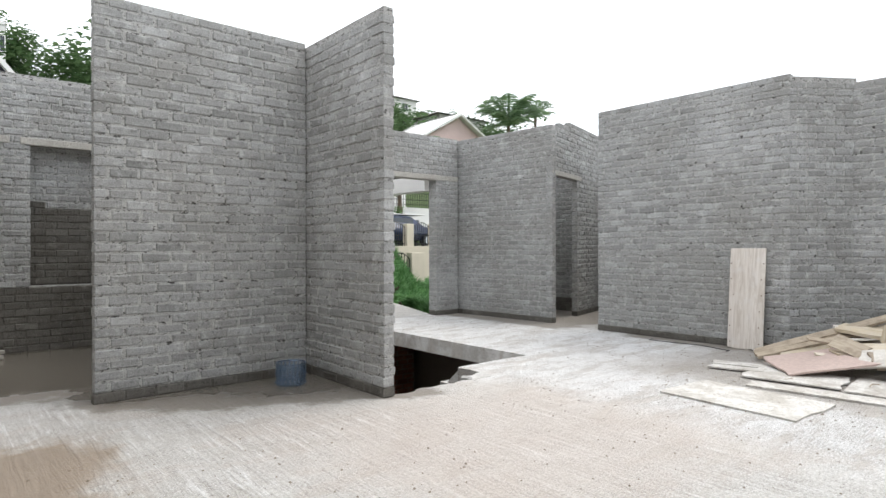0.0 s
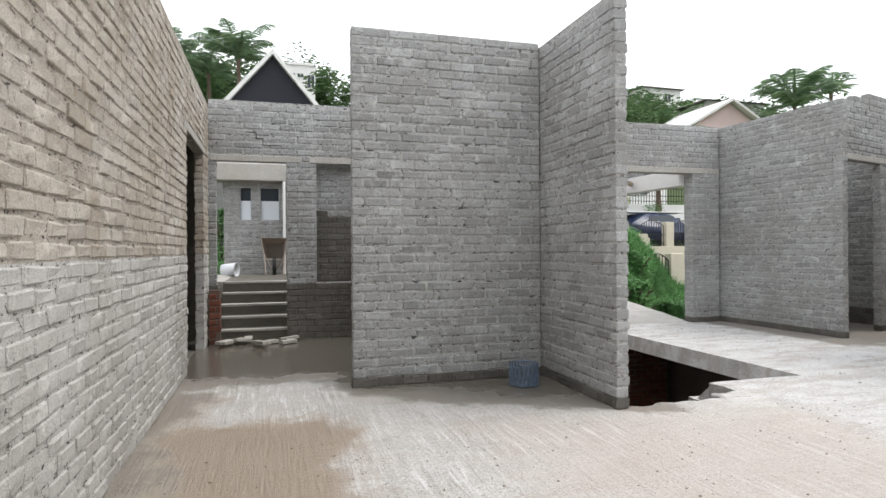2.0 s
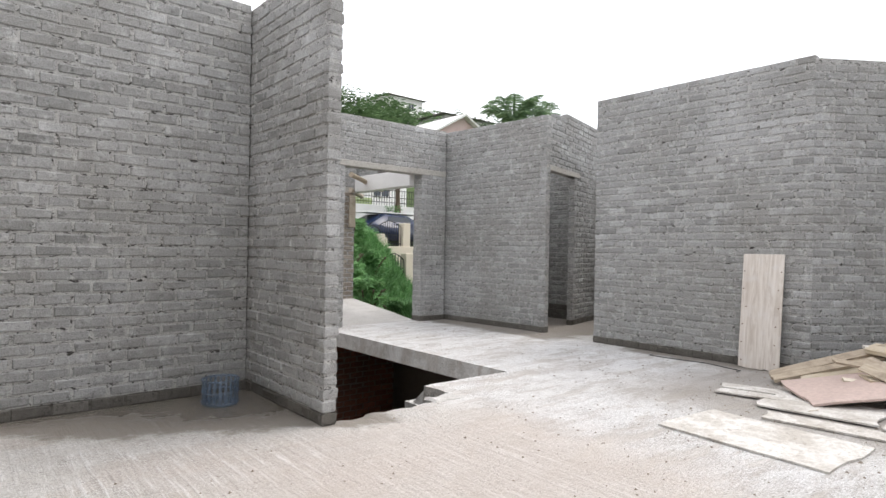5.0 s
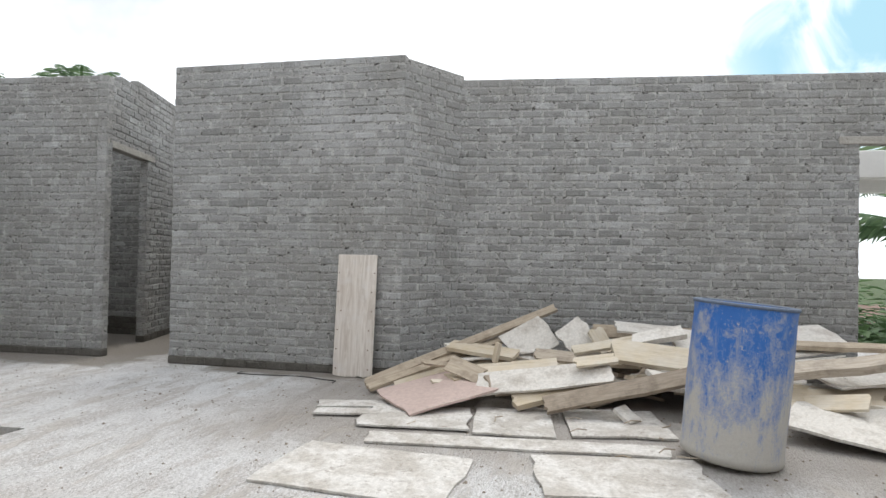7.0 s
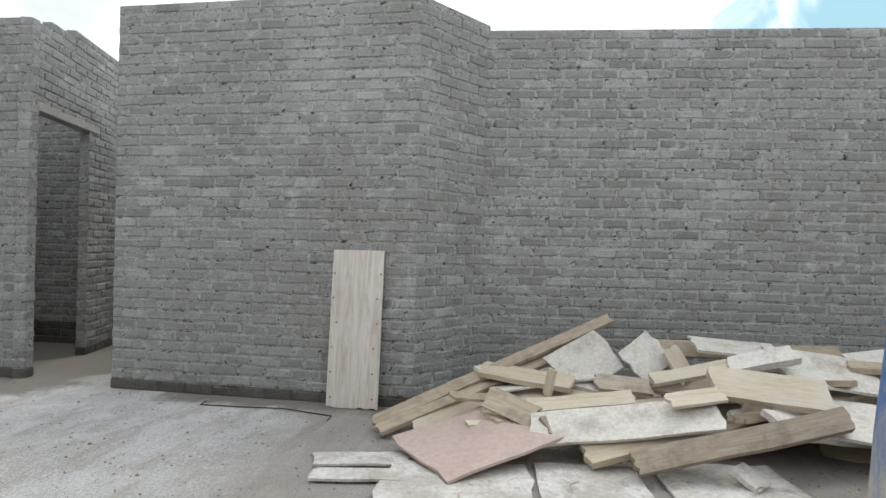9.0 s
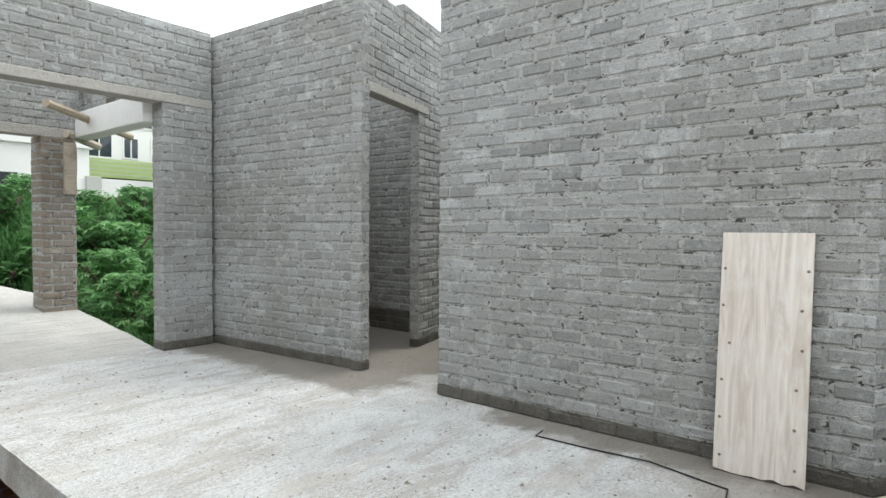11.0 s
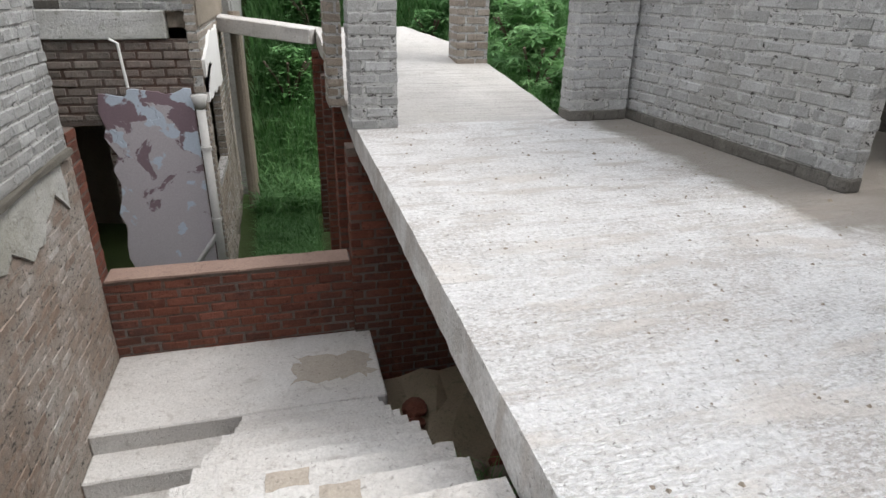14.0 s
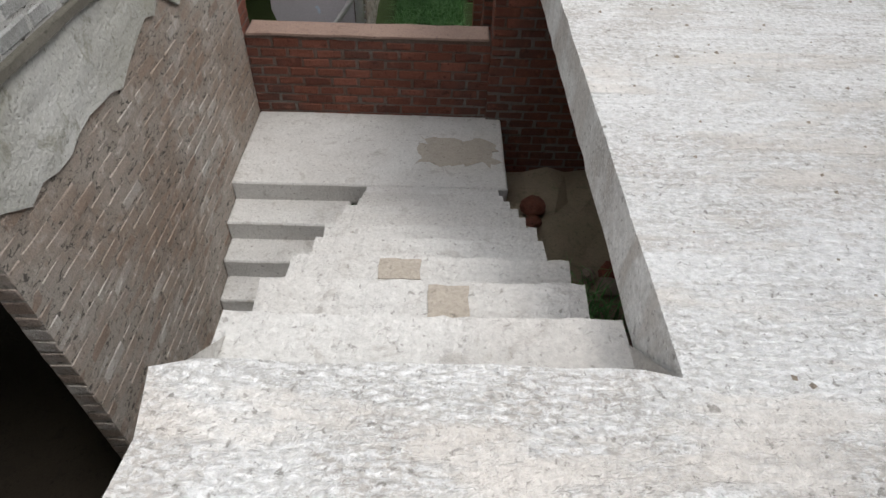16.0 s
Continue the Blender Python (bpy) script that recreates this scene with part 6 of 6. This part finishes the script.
for k in range(60):
    part("baluster", box_bm(-1 + 0.16 * k, -0.97 + 0.16 * k, 30.28, 30.31, 6.0, 6.75), M_STEEL, big)
part("handrail", box_bm(-1.2, 8.8, 30.26, 30.33, 6.75, 6.82), M_STEEL, big)
white2 = house_box("white_house", 9.6, 13.0, 27, 33, 1.8, 4.15, M_WHITE, M_WHITE, "white flat-roofed house with a dark door", (), 0, 0.15)
part("door", box_bm(10.2, 10.72, 26.95, 27, 2.05, 3.1), M_DARK, white2, "dark timber door")
part("upper_wall", box_bm(10.8, 12.0, 28.5, 32, 4.3, 6.2), M_WHITE, white2)
window_on(white2, 11.3, 4.9, 0.6, 0.9, 28.5)
tagged(link("wall_stone_pier", box_bm(8.9, 9.6, 26.6, 27.0, 1.6, 3.8, 0.02, None, 0.02, 4), M_STONE), "broad stone-clad pier", "wall", kind="structure")
lampost = empty("garden_lamp", pose(9.75, 26.5, 3.3))
part("post", cyl_bm(0.04, 0.03, 1.0, 10), M_IRON, lampost)
part("lantern", cyl_bm(0.06, 0.1, 0.22, 6, pose(0, 0, 1.0)), M_IRON, lampost)
part("cap", cyl_bm(0.13, 0.01, 0.1, 6, pose(0, 0, 1.22)), M_IRON, lampost)
tagged(lampost, "black iron garden lamp by the white house", "lamp")
house_box("white_house", 13.4, 24, 32, 40, 1.8, 7.4, M_WHITE, M_WHITE, "large white house with tall windows",
          ((15.2, 4.45, 1.1, 1.1), (16.6, 4.5, 0.65, 0.95), (17.8, 4.6, 0.45, 0.85), (17.2, 6.0, 0.8, 0.7), (20, 4.5, 1.2, 1.1), (22, 4.5, 1.2, 1.1), (20.5, 6.0, 0.8, 0.7)))
tagged(link("green_canopy", box_bm(12.4, 18.5, 27.6, 29.5, 3.18, 3.92, 0.01), M_GREENROOF), "lime green canopy fascia", "canopy")
for k in range(4):
    tagged(link("wire", tube_bm([(12.0, 27.4, 3.3 + 0.17 * k), (18.5, 27.4, 3.3 + 0.17 * k)], 0.012, 5), M_STEEL), "thin fence wire above the white wall", "wire", "fence wires")
tagged(link("wall_white_boundary", box_bm(12.1, 19, 26, 26.25, 1.3, 3.0, 0.01), M_WHITE), "white rendered boundary wall", "wall", kind="structure")
tagged(link("wall_boundary_pier", box_bm(12.5, 13.0, 25.85, 26.0, 1.3, 3.05, 0.01), M_GREYWALL), "grey boundary wall pier", "wall", kind="structure")

# gates, wall and car seen through the entry
def iron_gate(x, y, z, w, h, yaw, label):
    g = empty("iron_gate", pose(x, y, z, 0, 0, yaw))
    n = max(5, int(w / 0.11))
    for k in range(n + 1):
        u = w * k / n
        top_ = h + 0.22 * math.sin(math.pi * k / n)
        part("bar", box_bm(u - 0.011, u + 0.011, -0.011, 0.011, 0, top_), M_IRON, g)
    part("rail", box_bm(0, w, -0.015, 0.015, 0.08, 0.12), M_IRON, g)
    part("rail", box_bm(0, w, -0.015, 0.015, h * 0.55, h * 0.55 + 0.035), M_IRON, g)
    part("arch", tube_bm([(w * k / 10, 0, h + 0.22 * math.sin(math.pi * k / 10)) for k in range(11)], 0.018, 6), M_IRON, g)
    return tagged(g, label, "gate", "iron gates")


iron_gate(12.25, 17.2, 0.1, 0.82, 0.72, 0, "small arched black iron gate between posts")
iron_gate(13.3, 20.1, 1.0, 0.75, 0.9, 0, "arched black iron gate up the slope")
iron_gate(14.0, 20.2, 1.3, 1.1, 0.8, 0, "arched black iron gate in front of a car")
iron_gate(15.55, 20.2, 1.3, 0.9, 0.8, 0, "arched black iron gate in front of a car")
for x_, y_, w_, z0_, z1_ in ((13.1, 17.1, 0.6, -1.2, 1.05), (11.88, 17.1, 0.34, -0.8, 1.7), (15.15, 20.1, 0.36, 0.2, 2.25), (13.05, 18.6, 0.3, -0.5, 1.6), (16.5, 20.1, 0.36, 0.2, 2.25)):
    tagged(link("gate_post", box_bm(x_, x_ + w_, y_, y_ + 0.32, z0_, z1_, 0.015, None, 0.006, 3), M_CREAM), "beige rendered gate post", "gate post", "gate posts")
tagged(link("wall_slope", box_bm(13.3, 20, 20.05, 20.3, -0.5, 1.3, 0.01), M_CREAM), "beige boundary wall on the slope", "wall", kind="structure")
tagged(link("wall_back_boundary", box_bm(14.5, 24, 24.5, 24.75, 1.2, 3.3, 0.01), M_WHITE), "pale boundary wall behind the car", "wall", kind="structure")
tagged(link("road", box_bm(13.4, 24, 20.4, 24.4, 0.9, 1.25), M_LINTEL), "short concrete parking apron", "road", kind="structure")
railb = empty("wall_railing", pose(0, 0, 0))
for k in range(40):
    part("bar", box_bm(15 + 0.15 * k, 15.02 + 0.15 * k, 24.6, 24.62, 3.3, 4.1), M_IRON, railb)
for zz in (3.45, 3.7, 4.05):
    part("rail", box_bm(15, 21, 24.6, 24.63, zz, zz + 0.03), M_IRON, railb)
tagged(railb, "dark railing on the boundary wall", "railing")


def car(x, y, z, yaw, paint, label):
    c = empty("car", pose(x, y, z, 0, 0, yaw))
    side = ((-2.05, 0.3), (2.0, 0.3), (2.05, 0.62), (1.85, 0.82), (1.0, 0.92), (0.45, 1.38), (-0.95, 1.42), (-1.75, 0.98), (-2.05, 0.9))
    bm = bmesh.new()
    l_ = [bm.verts.new((a, -0.82 if b < 1 else -0.62, b)) for a, b in side]
    r_ = [bm.verts.new((a, 0.82 if b < 1 else 0.62, b)) for a, b in side]
    bm.faces.new(l_)
    bm.faces.new(r_[::-1])
    for k in range(len(side)):
        j = (k + 1) % len(side)
        bm.faces.new((l_[j], l_[k], r_[k], r_[j]))
    bmesh.ops.bevel(bm, geom=bm.edges[:], offset=0.05, segments=2, affect="EDGES")
    part("body", bm, paint, c, "", True)
    for s_ in (-1, 1):
        part("side_window", box_bm(-0.9, 0.4, s_ * 0.74 - 0.01, s_ * 0.74 + 0.01, 0.98, 1.3), M_GLASS, c)
        for a in (-1.25, 1.25):
            w = part("wheel", cyl_bm(0.31, 0.31, 0.2, 20, pose(a, s_ * 0.74, 0.31, 90, 0, 0) @ pose(0, 0, -0.1)), M_TYRE, c)
            part("rim", cyl_bm(0.18, 0.18, 0.22, 14, pose(a, s_ * 0.74, 0.31, 90, 0, 0) @ pose(0, 0, -0.11)), M_STEEL, w)
    part("windscreen", box_bm(0.55, 0.95, -0.58, 0.58, 1.0, 1.25), M_GLASS, c)
    return tagged(c, label, "car", "parked cars")


car(15.9, 22.0, 1.25, 8, M_CARPAINT, "dark blue car parked behind the gates")
car(3.0, 23.4, 1.75, 80, M_CARWHITE, "white car parked by the gate building")
tagged(link("carport", box_bm(14.4, 17.3, 21.6, 22.6, 2.72, 2.76, 0.01), M_WHITE), "thin pale carport sheet over the car", "canopy")

# hillside houses
house_box("hill_house", 62, 70, 90, 98, 22, 29.2, M_WHITE, M_TILE, "white hillside house with a hipped roof", ((67.3, 27, 1.3, 1.4), (64, 27, 1.0, 1.2)), 1.6, 0.7)
house_box("hill_house", 70, 79, 92, 98, 22, 27.6, M_CREAM, M_TILE, "low hillside house beside the white one", ((73, 25.6, 2, 1.2),), 0, 0.5)
house_box("hill_house", 50.5, 59, 60, 68, 14, 18.9, M_GREYWALL, M_TILE, "grey-roofed house on the hillside", ((53, 17, 1.4, 1.2),), 1.4, 0.7)
gb2 = empty("pink_house", pose(0, 0, 0))
part("wall", box_bm(36.5, 44, 45, 52, 6, 12.2), M_PINKWALL, gb2)
bm = bmesh.new()
for y_ in (44.4, 52.5):
    for p in ((35.6, y_, 11.9), (40.3, y_, 14.5), (45.0, y_, 11.9), (45.0, y_, 12.1), (40.3, y_, 14.75), (35.6, y_, 12.1)):
        bm.verts.new(p)
bm.verts.ensure_lookup_table()
for k in range(6):
    j = (k + 1) % 6
    bm.faces.new([bm.verts[i] for i in (k, j, j + 6, k + 6)])
bm.faces.new([bm.verts[i] for i in (0, 5, 4, 1)])
bm.faces.new([bm.verts[i] for i in (1, 4, 3, 2)])
part("roof", bm, M_WHITE, gb2)
bm = bmesh.new()
v3 = [bm.verts.new(p) for p in ((36.3, 44.95, 12.1), (44.3, 44.95, 12.1), (40.3, 44.95, 14.4), (36.3, 45.2, 12.1), (44.3, 45.2, 12.1), (40.3, 45.2, 14.4))]
for f in ((0, 1, 2), (5, 4, 3), (0, 3, 4, 1), (1, 4, 5, 2), (2, 5, 3, 0)):
    bm.faces.new([v3[i] for i in f])
part("gable", bm, M_PINKWALL, gb2)
tagged(gb2, "pale pink gabled house with a white roof edge", "house", "houses")
gable = empty("gable_house", pose(0, 0, 0))
bm = bmesh.new()
v3 = [bm.verts.new(p) for p in ((-2.7, 30, 7.3), (3.3, 30, 7.3), (0.35, 30, 10.7), (-2.7, 36, 7.3), (3.3, 36, 7.3), (0.35, 36, 10.7))]
for f in ((0, 1, 2), (5, 4, 3), (0, 3, 4, 1), (1, 4, 5, 2), (2, 5, 3, 0)):
    bm.faces.new([v3[i] for i in f])
part("gable", bm, M_GABLE, gable)
part("wall", box_bm(-2.6, 3.2, 30.1, 36, 1.2, 7.3), M_GREYWALL, gable)
for s_, (xa, xb) in ((1, (-3.0, 0.35)), (-1, (3.6, 0.35))):
    bm = bmesh.new()
    v4 = [bm.verts.new(p) for p in ((xa, 29.7, 7.05), (xb, 29.7, 10.95), (xb, 29.7, 10.68), (xa, 29.7, 6.78), (xa, 36.3, 7.05), (xb, 36.3, 10.95), (xb, 36.3, 10.68), (xa, 36.3, 6.78))]
    for f in ((0, 1, 2, 3), (7, 6, 5, 4), (0, 4, 5, 1), (2, 6, 7, 3), (1, 5, 6, 2), (3, 7, 4, 0)):
        bm.faces.new([v4[i] for i in f])
    bmesh.ops.recalc_face_normals(bm, faces=bm.faces[:])
    part("roof_edge", bm, M_WHITE, gable)
tagged(gable, "dark steep gable with a white roof edge", "house", "houses")
house_box("hill_house", 0.8, 4.4, 60, 66, 12, 19.4, M_WHITE, M_WHITE, "white flat-roofed house on the hill", ((2.2, 18.2, 0.6, 0.4), (3.0, 18.2, 0.6, 0.4), (4.0, 17.2, 0.7, 1.3)), 0, 0.1)
house_box("hill_house", -11, -4.4, 70, 76, 14, 21.6, M_WHITE, M_GREENROOF, "pale house with a green roof edge among trees", ((-6.5, 20, 1.2, 1.0), (-9, 20, 1.2, 1.0)), 0, 0.3)
house_box("low_house", 30, 42, -24, -12, -6, -1.4, M_WHITE, M_REDROOF, "low white house with a brown tiled roof", (), 0.7, 0.8)

grass_mesh("weed_tuft", 260, lambda rs, n: [(5.75 + rs.normal(0, 0.12), 6.6 + rs.normal(0, 0.16)) for _ in range(n)], 0.15, 0.32, 0.006, 8, M_GRASS, "tuft of weeds in the earth under the slab").location.z = 1.27

# ---- bricks ----
lay_bricks()
